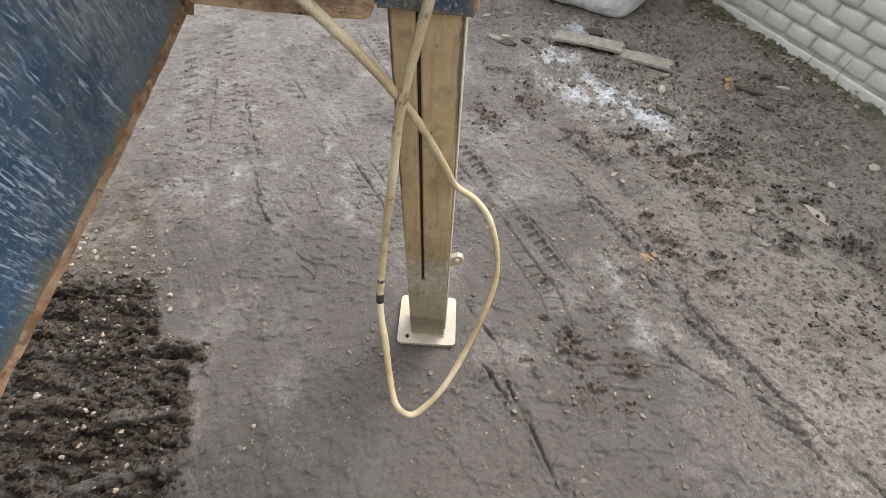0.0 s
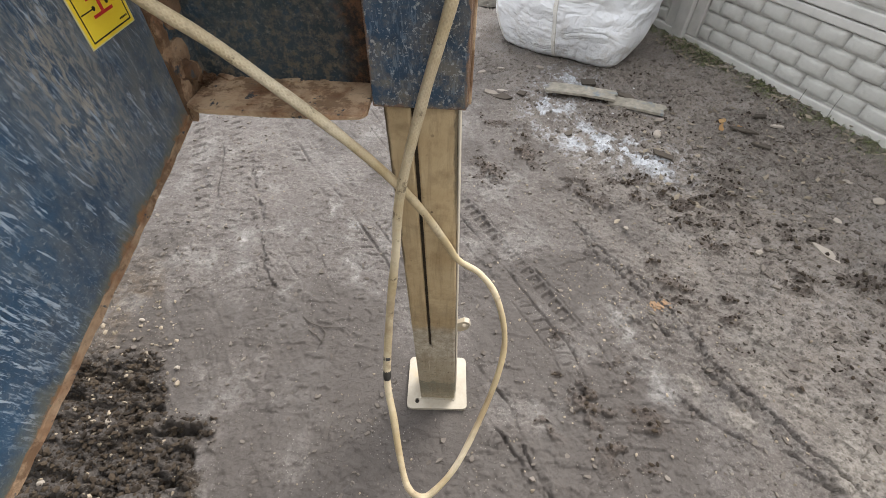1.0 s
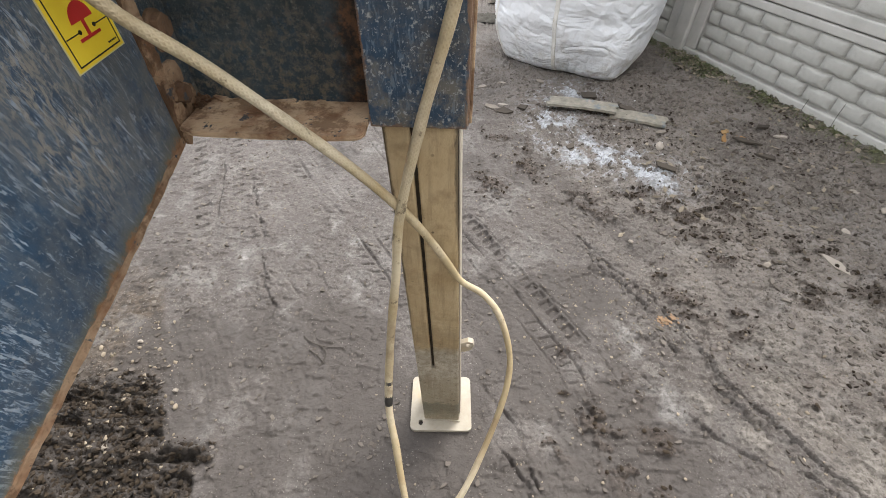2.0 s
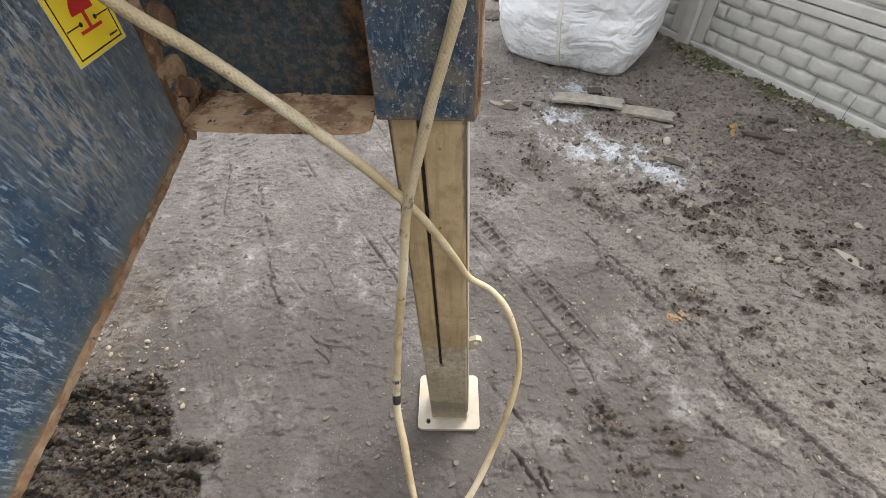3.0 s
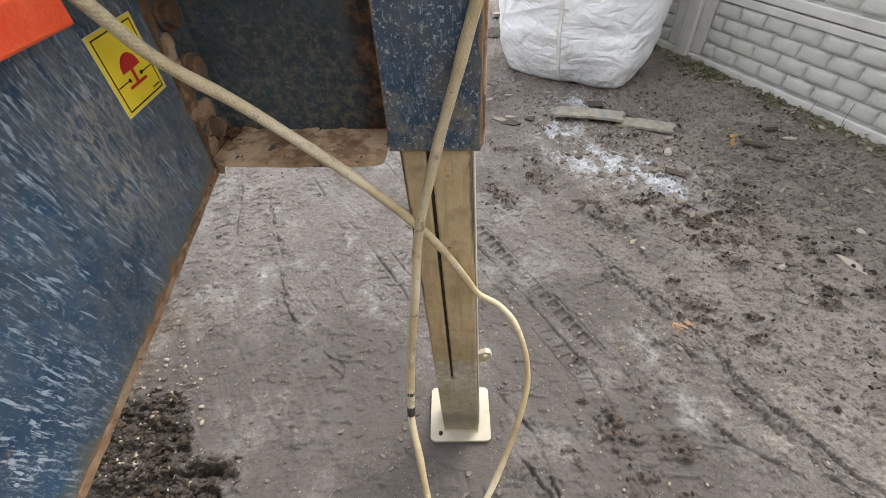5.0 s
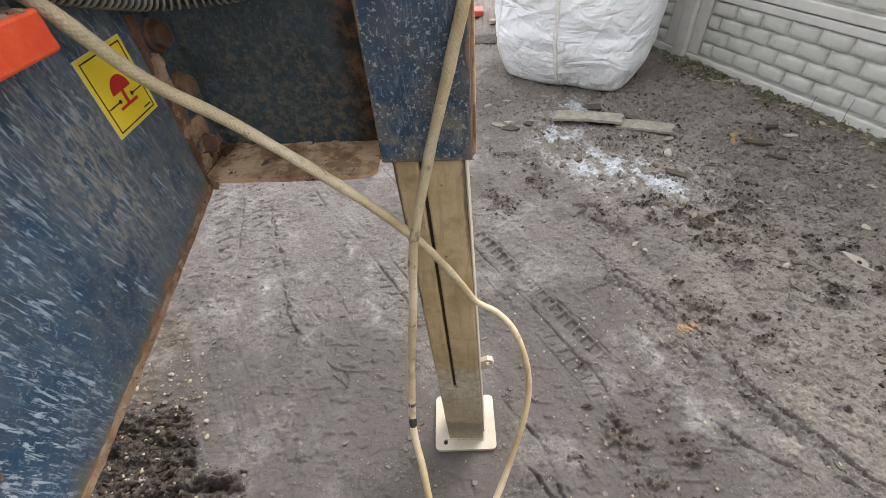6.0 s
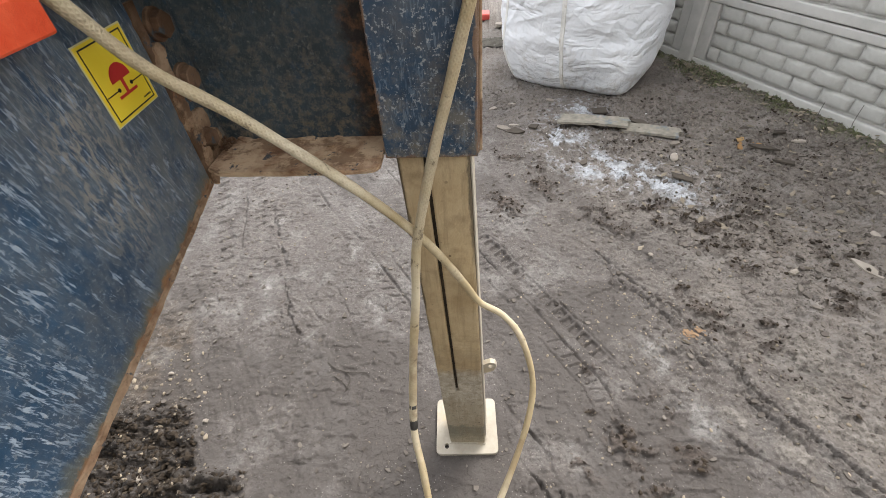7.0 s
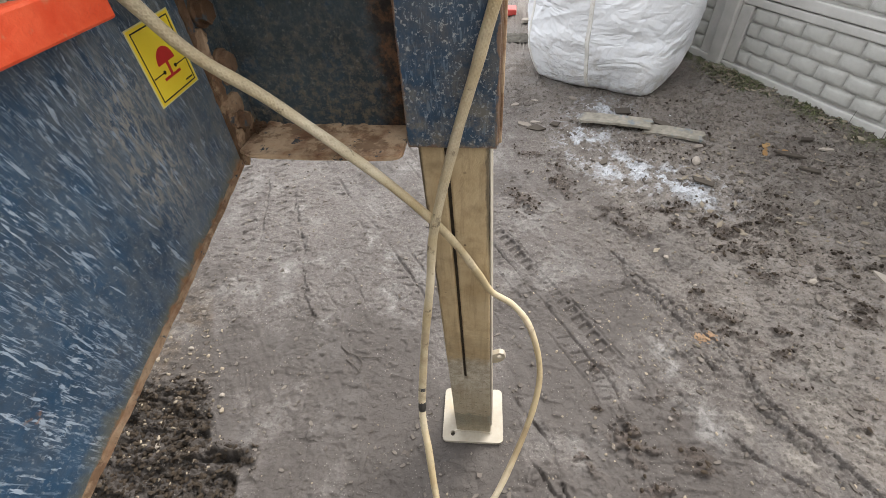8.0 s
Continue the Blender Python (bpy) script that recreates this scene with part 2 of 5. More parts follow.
def tan_paint():
    """Yellow-beige paint of the leg: pale and scraped below, a greenish damp mark at the foot."""
    n = Nodes("beige_leg_paint")
    z = n.axis(2)
    big, fine = n.noise(9, 5, 0.6), n.noise(75, 5, 0.7)
    c = n.mix(n.step(big, 0.32, 0.68), (0.385, 0.28, 0.15), (0.50, 0.39, 0.235))
    c = n.mix(n.math("MULTIPLY", n.step(n.noise(26, 5, 0.65), 0.52, 0.7), 0.5), c, (0.25, 0.17, 0.085))
    zz = n.math("ADD", z, n.math("MULTIPLY", n.math("SUBTRACT", n.noise(30, 5, 0.7), 0.5), 0.09))
    c = n.mix(n.math("MULTIPLY", n.step(zz, 0.485, 0.455), 0.8), c, n.mix(n.step(n.noise(45, 5, 0.7), 0.38, 0.62), (0.26, 0.23, 0.18), (0.5, 0.46, 0.39)))
    c = n.mix(n.math("MULTIPLY", n.step(zz, 0.34, 0.27), 0.75), c, n.mix(fine, (0.27, 0.22, 0.145), (0.4, 0.34, 0.24)))
    damp_shade = n.math("MULTIPLY", n.step(zz, 0.15, 0.135), n.step(zz, 0.03, 0.09))
    c = n.mix(n.math("MULTIPLY", damp_shade, 0.75), c, (0.14, 0.14, 0.105))
    chips = n.math("MULTIPLY", n.step(n.cells(38), 0.13, 0.08), n.step(n.noise(8, 3), 0.52, 0.6))
    c = n.mix(chips, c, (0.09, 0.055, 0.03))
    runs = n.step(n.noise(1.0, 5, 0.7, vec=n.scaled(90, 90, 6)), 0.52, 0.68)
    c = n.mix(n.math("MULTIPLY", runs, 0.35), c, (0.16, 0.105, 0.05))
    c = n.mix(n.math("MULTIPLY", n.step(n.noise(6, 7, 0.7, warp=0.5), 0.52, 0.62), 0.38), c, (0.20, 0.145, 0.08))
    off = n.math("SUBTRACT", n.axis(0), n.math("SUBTRACT", 0.1113, n.math("MULTIPLY", z, 0.0247)))
    off = n.math("ADD", off, n.math("MULTIPLY", n.math("SUBTRACT", n.noise(1.0, 6, 0.7, vec=n.scaled(40, 40, 9)), 0.5), 0.022))
    bare = n.math("MAXIMUM", n.math("MULTIPLY", n.step(off, -0.050, -0.054), n.step(z, 0.45, 0.75)), n.math("MULTIPLY", n.step(off, 0.051, 0.055), n.step(z, 0.78, 0.95)))
    c = n.mix(n.math("MULTIPLY", bare, 0.85), c, (0.06, 0.045, 0.028))
    specks = n.math("MULTIPLY", n.step(n.noise(110, 5, 0.7), 0.58, 0.63), n.step(zz, 0.6, 0.4))
    c = n.mix(n.math("MULTIPLY", specks, 0.6), c, (0.14, 0.11, 0.07))
    n.bump(n.math("ADD", n.math("MULTIPLY", n.noise(45, 6, 0.7), 1.0), n.math("MULTIPLY", n.step(zz, 0.46, 0.48), 0.4)), 0.7, 0.006)
    return n.done(c, 0.55, 0.0, 0.4)


def conduit_material():
    """Black corrugated plastic with dust on the crests of its ribs."""
    n = Nodes("black_plastic_conduit")
    u = n.t.nodes.new("ShaderNodeUVMap").outputs[0]
    sep = n.t.nodes.new("ShaderNodeSeparateXYZ")
    n.t.links.new(u, sep.inputs[0])
    crest = n.step(n.math("SINE", n.math("MULTIPLY", sep.outputs[1], 641.14)), 0.1, 0.8)
    c = n.mix(n.math("MULTIPLY", crest, n.math("ADD", 0.35, n.math("MULTIPLY", n.noise(40, 5), 0.6))), (0.012, 0.012, 0.013), (0.33, 0.31, 0.27))
    n.bump(n.noise(90, 4), 0.3, 0.001)
    return n.done(c, 0.45, 0.0, 0.5)


def simple(name, a, b, scale, rough, bump=0.3, dist=0.001, metal=0.0, dirt=None, dirt_at=0.6):
    n = Nodes(name)
    c = n.mix(n.step(n.noise(scale, 5, 0.65), 0.3, 0.7), a, b)
    if dirt:
        c = n.mix(n.step(n.noise(scale * 0.37, 6, 0.7, warp=0.3), dirt_at, dirt_at + 0.1), c, dirt)
    n.bump(n.noise(scale * 4, 5, 0.7), bump, dist)
    return n.done(c, rough, metal, 0.4)


def varied(name, a, b, scale, rough, by_island=True, dist=0.002, weight=0.6):
    """A material whose pieces differ from one another."""
    n = Nodes(name)
    pick = n.island() if by_island else n.random()
    c = n.mix(n.math("ADD", n.math("MULTIPLY", pick, weight), n.math("MULTIPLY", n.noise(scale, 5, 0.65), 1 - weight)), a, b)
    n.bump(n.noise(scale * 3, 5, 0.7), 0.5, dist)
    return n.done(c, rough, 0.0, 0.3)


def brick_concrete():
    n = Nodes("fence_block_concrete")
    c = n.mix(n.step(n.noise(8, 5, 0.65), 0.3, 0.7), (0.38, 0.375, 0.35), (0.51, 0.505, 0.48))
    c = n.mix(n.math("MULTIPLY", n.random(), 0.3), c, (0.40, 0.40, 0.375))
    c = n.mix(n.math("MULTIPLY", n.step(n.noise(17, 6, 0.7), 0.52, 0.7), 0.5), c, (0.26, 0.255, 0.225))
    n.bump(n.math("ADD", n.noise(24, 6, 0.65), n.math("MULTIPLY", n.noise(150, 4), 0.3)), 0.6, 0.006)
    return n.done(c, 0.9, 0.0, 0.25)


def bag_material():
    n = Nodes("woven_white_bag")
    c = n.mix(n.step(n.noise(3, 4, 0.6), 0.3, 0.7), (0.67, 0.69, 0.72), (0.77, 0.785, 0.81))
    z = n.axis(2)
    low = n.step(z, 0.40, 0.0)
    stain = n.math("MULTIPLY", n.step(n.noise(11, 6, 0.72), 0.5, 0.7), n.math("ADD", 0.16, n.math("MULTIPLY", low, 0.8)))
    c = n.mix(stain, c, (0.37, 0.33, 0.28))
    weave = n.noise(1.0, 2, 0.5, vec=n.scaled(380, 380, 380))
    folds = n.noise(9, 6, 0.62, warp=0.8)
    crease = n.math("ABSOLUTE", n.math("SUBTRACT", n.noise(1.0, 3, 0.5, vec=n.scaled(3.2, 3.2, 6.5), warp=0.7), 0.5))
    small = n.math("ABSOLUTE", n.math("SUBTRACT", n.noise(15, 3, 0.5, warp=0.5), 0.5))
    n.bump(n.math("ADD", n.math("ADD", n.math("MULTIPLY", crease, 2.3), n.math("MULTIPLY", small, 0.5)), n.math("ADD", n.math("MULTIPLY", folds, 0.25), n.math("MULTIPLY", weave, 0.03))), 0.80, 0.03)
    return n.done(c, 0.48, 0.0, 0.4)


def cable_material():
    n = Nodes("dirty_cream_cable")
    c = n.mix(n.step(n.noise(5, 6, 0.65), 0.40, 0.60), (0.40, 0.315, 0.18), (0.60, 0.52, 0.375))
    grime = n.math("MULTIPLY", n.step(n.noise(9, 7, 0.72, warp=0.3), 0.50, 0.60), n.step(n.noise(3.2, 3), 0.40, 0.58))
    c = n.mix(n.math("MULTIPLY", grime, 0.62), c, (0.23, 0.16, 0.085))
    c = n.mix(n.math("MULTIPLY", n.step(n.noise(26, 6, 0.7), 0.60, 0.66), 0.75), c, (0.07, 0.05, 0.03))
    c = n.mix(n.math("MULTIPLY", n.step(n.noise(40, 5, 0.7), 0.52, 0.72), 0.55), c, (0.2, 0.15, 0.08))
    u = n.t.nodes.new("ShaderNodeUVMap").outputs[0]
    sep = n.t.nodes.new("ShaderNodeSeparateXYZ")
    n.t.links.new(u, sep.inputs[0])
    a = n.math("SINE", n.math("ADD", n.math("MULTIPLY", sep.outputs[0], 50.27), n.math("ADD", n.math("MULTIPLY", sep.outputs[1], 900.0), n.math("MULTIPLY", n.noise(25, 3), 9.0))))
    b = n.math("SINE", n.math("SUBTRACT", n.math("MULTIPLY", sep.outputs[0], 50.27), n.math("ADD", n.math("MULTIPLY", sep.outputs[1], 900.0), n.math("MULTIPLY", n.noise(25, 3), 9.0))))
    braid = n.math("MAXIMUM", a, b)
    high = n.step(n.axis(2), 0.86, 1.02)
    c = n.mix(n.math("MULTIPLY", n.math("MULTIPLY", n.step(braid, 0.3, -0.7), 0.10), high), c, (0.2, 0.15, 0.085))
    n.bump(n.math("ADD", n.math("MULTIPLY", n.math("MULTIPLY", braid, high), 0.6), n.noise(60, 4)), 0.45, 0.0015)
    return n.done(c, 0.6, 0.0, 0.35)


M_MUD = mud_material()
M_SIDE = side_paint()
M_BACK = back_paint()
M_SLEEVE = sleeve_paint()
M_RUST = rust_material("tan_dusted_rust", 0.95)
M_RUST_DARK = rust_material("dark_rust", 0.12)
M_RUST_EDGE = rust_material("streaked_edge_rust", 0.5)
M_TAN = tan_paint()
M_FOOT = simple("cream_foot_paint", (0.34, 0.30, 0.235), (0.44, 0.40, 0.33), 22, 0.55, 0.3, 0.001, dirt=(0.42, 0.35, 0.24), dirt_at=0.56)
M_GROOVE = simple("dark_groove_core", (0.012, 0.01, 0.007), (0.06, 0.045, 0.025), 40, 0.6)
M_RED = simple("faded_orange_red_paint", (0.60, 0.055, 0.015), (0.74, 0.115, 0.045), 34, 0.45, 0.6, 0.002, dirt=(0.46, 0.22, 0.13), dirt_at=0.56)
M_DIRT_TOP = simple("dried_dirt", (0.16, 0.12, 0.085), (0.27, 0.22, 0.16), 40, 0.95, 0.8, 0.004)
M_YELLOW = simple("yellow_sticker", (0.72, 0.53, 0.03), (0.78, 0.60, 0.05), 14, 0.4, 0.1, 0.0005)
M_PALE_EDGE = simple("pale_sticker_edge", (0.55, 0.5, 0.25), (0.6, 0.56, 0.32), 14, 0.5, 0.1, 0.0005)
M_BLACK_INK = simple("black_ink", (0.012, 0.012, 0.012), (0.02, 0.02, 0.018), 30, 0.45, 0.1, 0.0003)
M_RED_INK = simple("red_ink", (0.42, 0.025, 0.022), (0.48, 0.035, 0.03), 30, 0.4, 0.1, 0.0003)
M_CABLE = cable_material()
M_TAPE = simple("black_tape", (0.012, 0.011, 0.01), (0.05, 0.045, 0.04), 60, 0.5, 0.5, 0.001)
M_WHITE_TAPE = simple("worn_white_sheath", (0.5, 0.47, 0.42), (0.62, 0.6, 0.55), 40, 0.5, 0.3, 0.001)
M_HOSE = conduit_material()
M_CONCRETE = simple("weathered_concrete", (0.42, 0.415, 0.39), (0.53, 0.52, 0.495), 7, 0.9, 0.5, 0.003, dirt=(0.30, 0.295, 0.26), dirt_at=0.62)
M_BLOCK = brick_concrete()
M_BAG = bag_material()
M_SEAM = simple("bag_webbing", (0.62, 0.61, 0.58), (0.74, 0.73, 0.7), 30, 0.6, 0.4, 0.001, dirt=(0.38, 0.3, 0.22), dirt_at=0.58)
M_PEBBLE = varied("pale_pebbles", (0.10, 0.082, 0.06), (0.40, 0.335, 0.25), 60, 0.85)
M_DARK_CRUMB = varied("dark_soil_clods", (0.009, 0.0065, 0.005), (0.064, 0.047, 0.031), 60, 0.95)
M_CRUMB = varied("soil_crumbs", (0.06, 0.050, 0.042), (0.21, 0.185, 0.16), 60, 0.95)
M_STONE = varied("dusty_stone", (0.22, 0.19, 0.155), (0.40, 0.36, 0.31), 45, 0.85, by_island=False)
M_BOARD = simple("weathered_board", (0.17, 0.16, 0.13), (0.33, 0.30, 0.25), 24, 0.85, 0.6, 0.002, dirt=(0.15, 0.18, 0.2), dirt_at=0.55)
M_TILE = varied("broken_render_chip", (0.16, 0.135, 0.11), (0.40, 0.36, 0.31), 30, 0.85, by_island=False)
M_LEAF = varied("dead_leaves", (0.025, 0.018, 0.012), (0.36, 0.31, 0.235), 40, 0.85)
M_BARK = varied("rotten_bark", (0.030, 0.024, 0.019), (0.115, 0.098, 0.080), 40, 0.9, by_island=False)
M_YELLOW_LEAF = varied("yellowed_leaf", (0.24, 0.13, 0.05), (0.36, 0.24, 0.11), 40, 0.8, by_island=False)
M_GRASS = varied("thin_grass", (0.035, 0.055, 0.016), (0.20, 0.21, 0.11), 30, 0.7)
M_TWIG = varied("dry_twigs", (0.035, 0.029, 0.025), (0.11, 0.095, 0.08), 40, 0.9)
M_CLOTH = simple("muddy_dark_cloth", (0.06, 0.055, 0.045), (0.13, 0.12, 0.1), 18, 0.95, 0.6, 0.003)
M_PLASTIC_RED = simple("red_plastic_scrap", (0.5, 0.06, 0.05), (0.6, 0.1, 0.08), 20, 0.45, 0.2, 0.001)


# ---- building helpers ----
def thing(name, at, label, category, group="", kind=""):
    ob = new(name)
    ob.empty_display_size = 0.05
    ob.location = at
    return tagged(ob, label, category, group, kind)


def mesh_of(name, bm, material, smooth=False):
    me = bpy.data.meshes.new(name)
    bm.to_mesh(me)
    bm.free()
    me.materials.append(material)
    if smooth:
        me.polygons.foreach_set("use_smooth", [True] * len(me.polygons))
    return me


def part(name, bm, material, parent, label="", smooth=False):
    """One mesh, written in world metres, under a thing or a part."""
    ob = new(name, mesh_of(name, bm, material, smooth))
    ob.parent = parent
    if parent.type == "EMPTY":
        ob.matrix_parent_inverse = Matrix.Translation(parent.location).inverted()
    if label:
        ob["label"] = label
    return ob


def solo(name, bm, material, label, category, group="", kind="", smooth=False):
    return tagged(new(name, mesh_of(name, bm, material, smooth)), label, category, group, kind)


def box(bm, lo, hi, bevel=0.0, m=None, segments=2):
    r = bmesh.ops.create_cube(bm, size=1.0)
    vs = r["verts"]
    c = [(a + b) / 2 for a, b in zip(lo, hi)]
    d = [b - a for a, b in zip(lo, hi)]
    for v in vs:
        v.co = Vector((c[i] + v.co[i] * d[i] for i in range(3)))
    if bevel:
        es = list({e for v in vs for e in v.link_edges})
        r = bmesh.ops.bevel(bm, geom=es, offset=bevel, segments=segments, affect="EDGES", profile=0.5)
        vs = list({v for f in r["faces"] for v in f.verts} | {v for v in vs if v.is_valid})
        vs = connected(vs[0])
    if m is not None:
        for v in vs:
            v.co = m @ v.co
    return vs


def connected(v):
    seen, todo = {v}, [v]
    while todo:
        for e in todo.pop().link_edges:
            for w in e.verts:
                if w not in seen:
                    seen.add(w)
                    todo.append(w)
    return list(seen)


def outline_prism(bm, points, thickness, place):
    """A flat outline (2D, counter-clockwise) made solid; place turns (u, v, w) into a point."""
    lo = [bm.verts.new(place(u, v, 0.0)) for u, v in points]
    hi = [bm.verts.new(place(u, v, thickness)) for u, v in points]
    bm.faces.new(hi)
    bm.faces.new(lo[::-1])
    k = len(points)
    for i in range(k):
        bm.faces.new((lo[i], lo[(i + 1) % k], hi[(i + 1) % k], hi[i]))


def spline(points, step):
    """Points along a smooth curve through the given ones, about step apart."""
    p = [Vector(q) for q in points]
    p = [p[0] * 2 - p[1]] + p + [p[-1] * 2 - p[-2]]
    out = []
    for i in range(1, len(p) - 2):
        a, b, c, d = p[i - 1], p[i], p[i + 1], p[i + 2]
        k = max(2, int((c - b).length / step))
        for j in range(k):
            t = j / k
            out.append(0.5 * ((2 * b) + (c - a) * t + (2 * a - 5 * b + 4 * c - d) * t * t + (3 * b - a - 3 * c + d) * t ** 3))
    return out + [p[-2]]


def tube(bm, path, radius, sides=12, caps=True):
    """A round tube along a path; radius may be a function of the length. Its UVs run round and along."""
    uv = bm.loops.layers.uv.verify()
    up, rings, s, lengths = Vector((0.3, 0.9, 0.2)), [], 0.0, []
    for i, q in enumerate(path):
        t = (path[min(i + 1, len(path) - 1)] - path[max(i - 1, 0)]).normalized()
        side = (up - t * up.dot(t)).normalized()
        up = side
        other = t.cross(side)
        if i:
            s += (q - path[i - 1]).length
        r = radius(s) if callable(radius) else radius
        lengths.append(s)
        rings.append([bm.verts.new(q + r * (math.cos(a) * side + math.sin(a) * other)) for a in (2 * math.pi * k / sides for k in range(sides))])
    for i in range(len(rings) - 1):
        for k in range(sides):
            f = bm.faces.new((rings[i][k], rings[i][(k + 1) % sides], rings[i + 1][(k + 1) % sides], rings[i + 1][k]))
            for loop, (u, w) in zip(f.loops, ((k, i), (k + 1, i), (k + 1, i + 1), (k, i + 1))):
                loop[uv].uv = (u / sides, lengths[w])
    if caps:
        bm.faces.new(rings[0][::-1])
        bm.faces.new(rings[-1])


def lump(bm, at, size, rng, flat=0.6, rounds=1):
    """A rough stone or crumb on the ground."""
    r = bmesh.ops.create_icosphere(bm, subdivisions=rounds, radius=1.0)
    turn = Euler((rng.uniform(-0.3, 0.3), rng.uniform(-0.3, 0.3), rng.uniform(0, 6.28))).to_matrix()
    st = Vector((rng.uniform(0.7, 1.3), rng.uniform(0.6, 1.0), flat * rng.uniform(0.7, 1.2)))
    for v in r["verts"]:
        k = rng.uniform(0.75, 1.15)
        v.co = Vector(at) + turn @ Vector((v.co[i] * st[i] * size * k for i in range(3)))


def slab(bm, at, size, thick, turn, rng, tilt=0.0, corners=7):
    """A flat broken piece with an uneven outline."""
    a0 = rng.uniform(0, 6.28)
    pts = []
    for k in range(corners):
        a = a0 + 2 * math.pi * (k + rng.uniform(-0.25, 0.25)) / corners
        pts.append((size[0] / 2 * math.cos(a) * rng.uniform(0.8, 1.15), size[1] / 2 * math.sin(a) * rng.uniform(0.8, 1.15)))
    m = Matrix.Translation(at) @ Euler((tilt, rng.uniform(-0.12, 0.12), turn)).to_matrix().to_4x4()
    outline_prism(bm, pts, thick, lambda u, v, w: m @ Vector((u, v, w + rng.uniform(0, thick * 0.25))))


# ---- the ground ----
_table = np.random.RandomState(11).rand(256, 256)


def value_noise(x, y):
    xi, yi = np.floor(x).astype(int), np.floor(y).astype(int)
    fx, fy = x - xi, y - yi
    fx, fy = fx * fx * (3 - 2 * fx), fy * fy * (3 - 2 * fy)
    a, b = _table[xi & 255, yi & 255], _table[(xi + 1) & 255, yi & 255]
    c, d = _table[xi & 255, (yi + 1) & 255], _table[(xi + 1) & 255, (yi + 1) & 255]
    return (a * (1 - fx) + b * fx) * (1 - fy) + (c * (1 - fx) + d * fx) * fy


def fbm(x, y, size, octaves=4, gain=0.55, seed=0):
    total, amp, norm = 0.0, 1.0, 0.0
    for i in range(octaves):
        k = 2.0 ** i / size
        total = total + amp * value_noise(x * k + 17.3 * seed + 5.1 * i, y * k + 9.7 * seed + 3.3 * i)
        norm += amp
        amp *= gain
    return total / norm


def smooth(v, lo, hi):
    t = np.clip((v - lo) / (hi - lo), 0, 1)
    return t * t * (3 - 2 * t)


def along(x, y, line):
    """Length along and signed distance across a polyline."""
    best, s_out, d_out, run = np.full(np.shape(x), 1e9), np.zeros(np.shape(x)), np.zeros(np.shape(x)), 0.0
    for (ax, ay), (bx, by) in zip(line, line[1:]):
        lx, ly = bx - ax, by - ay
        size = math.hypot(lx, ly)
        t = np.clip(((x - ax) * lx + (y - ay) * ly) / size ** 2, 0, 1)
        d = np.hypot(x - ax - t * lx, y - ay - t * ly)
        sign = np.sign(lx * (y - ay) - ly * (x - ax))
        near = d < best
        best, s_out, d_out = np.where(near, d, best), np.where(near, run + t * size, s_out), np.where(near, sign * d, d_out)
        run += size
    return s_out, d_out, run


# the tyre print that runs past the foot, and the older one beside it
PRINT_A = [(-0.62, 3.0), (-0.35, 2.55), (-0.10, 2.17), (0.149, 1.795), (0.335, 1.517), (0.528, 1.21), (0.586, 1.122), (0.638, 0.97)]
PRINT_B = [(-1.0, 2.6), (-0.592, 2.027), (-0.439, 1.866), (-0.289, 1.652), (-0.172, 1.50), (-0.06, 1.27)]
PRINT_C = [(-1.62, 2.85), (-1.324, 2.192), (-1.176, 1.893), (-1.04, 1.60)]
PRINT_D = [(-1.42, 2.95), (-1.189, 2.389), (-1.076, 2.112), (-0.98, 1.88)]
# sharp grooves: line, half width, depth, raggedness
GROOVES = [
    ([(0.548, 1.971), (0.713, 1.764), (0.807, 1.633), (0.883, 1.532), (0.953, 1.439), (1.033, 1.276), (1.086, 1.129), (1.129, 1.047), (1.212, 0.933), (1.386, 0.70), (1.62, 0.36)], 0.0052, 0.013, 1.0),
    ([(0.70, 1.70), (0.779, 1.594), (0.898, 1.405), (0.947, 1.225), (1.047, 1.113), (1.088, 1.02), (1.129, 0.946), (1.31, 0.70), (1.55, 0.34)], 0.0055, 0.012, 1.0),
    ([(0.77, 1.16), (0.86, 1.02), (0.922, 0.958), (1.0, 0.88), (1.092, 0.83), (1.20, 0.74)], 0.0055, 0.010, 1.0),
    ([(0.187, 1.085), (0.278, 0.97), (0.358, 0.868), (0.398, 0.717), (0.45, 0.63), (0.502, 0.537), (0.56, 0.40)], 0.006, 0.012, 0.6),
    ([(0.179, 0.979), (0.249, 0.879), (0.313, 0.779), (0.381, 0.70), (0.43, 0.60)], 0.005, 0.010, 0.6),
    ([(-1.287, 2.428), (-1.18, 2.187), (-1.117, 1.997), (-1.065, 1.826), (-1.03, 1.70)], 0.007, 0.009, 0.4),
    ([(-1.042, 2.194), (-0.856, 1.86), (-0.771, 1.671), (-0.711, 1.504), (-0.653, 1.355), (-0.579, 1.278), (-0.561, 1.20)], 0.011, 0.008, 1.8),
    ([(-0.52, 1.60), (-0.476, 1.522), (-0.403, 1.405), (-0.331, 1.298)], 0.005, 0.005, 0.2),
    ([(-0.611, 1.48), (-0.558, 1.407), (-0.471, 1.314)], 0.005, 0.005, 0.2),
]
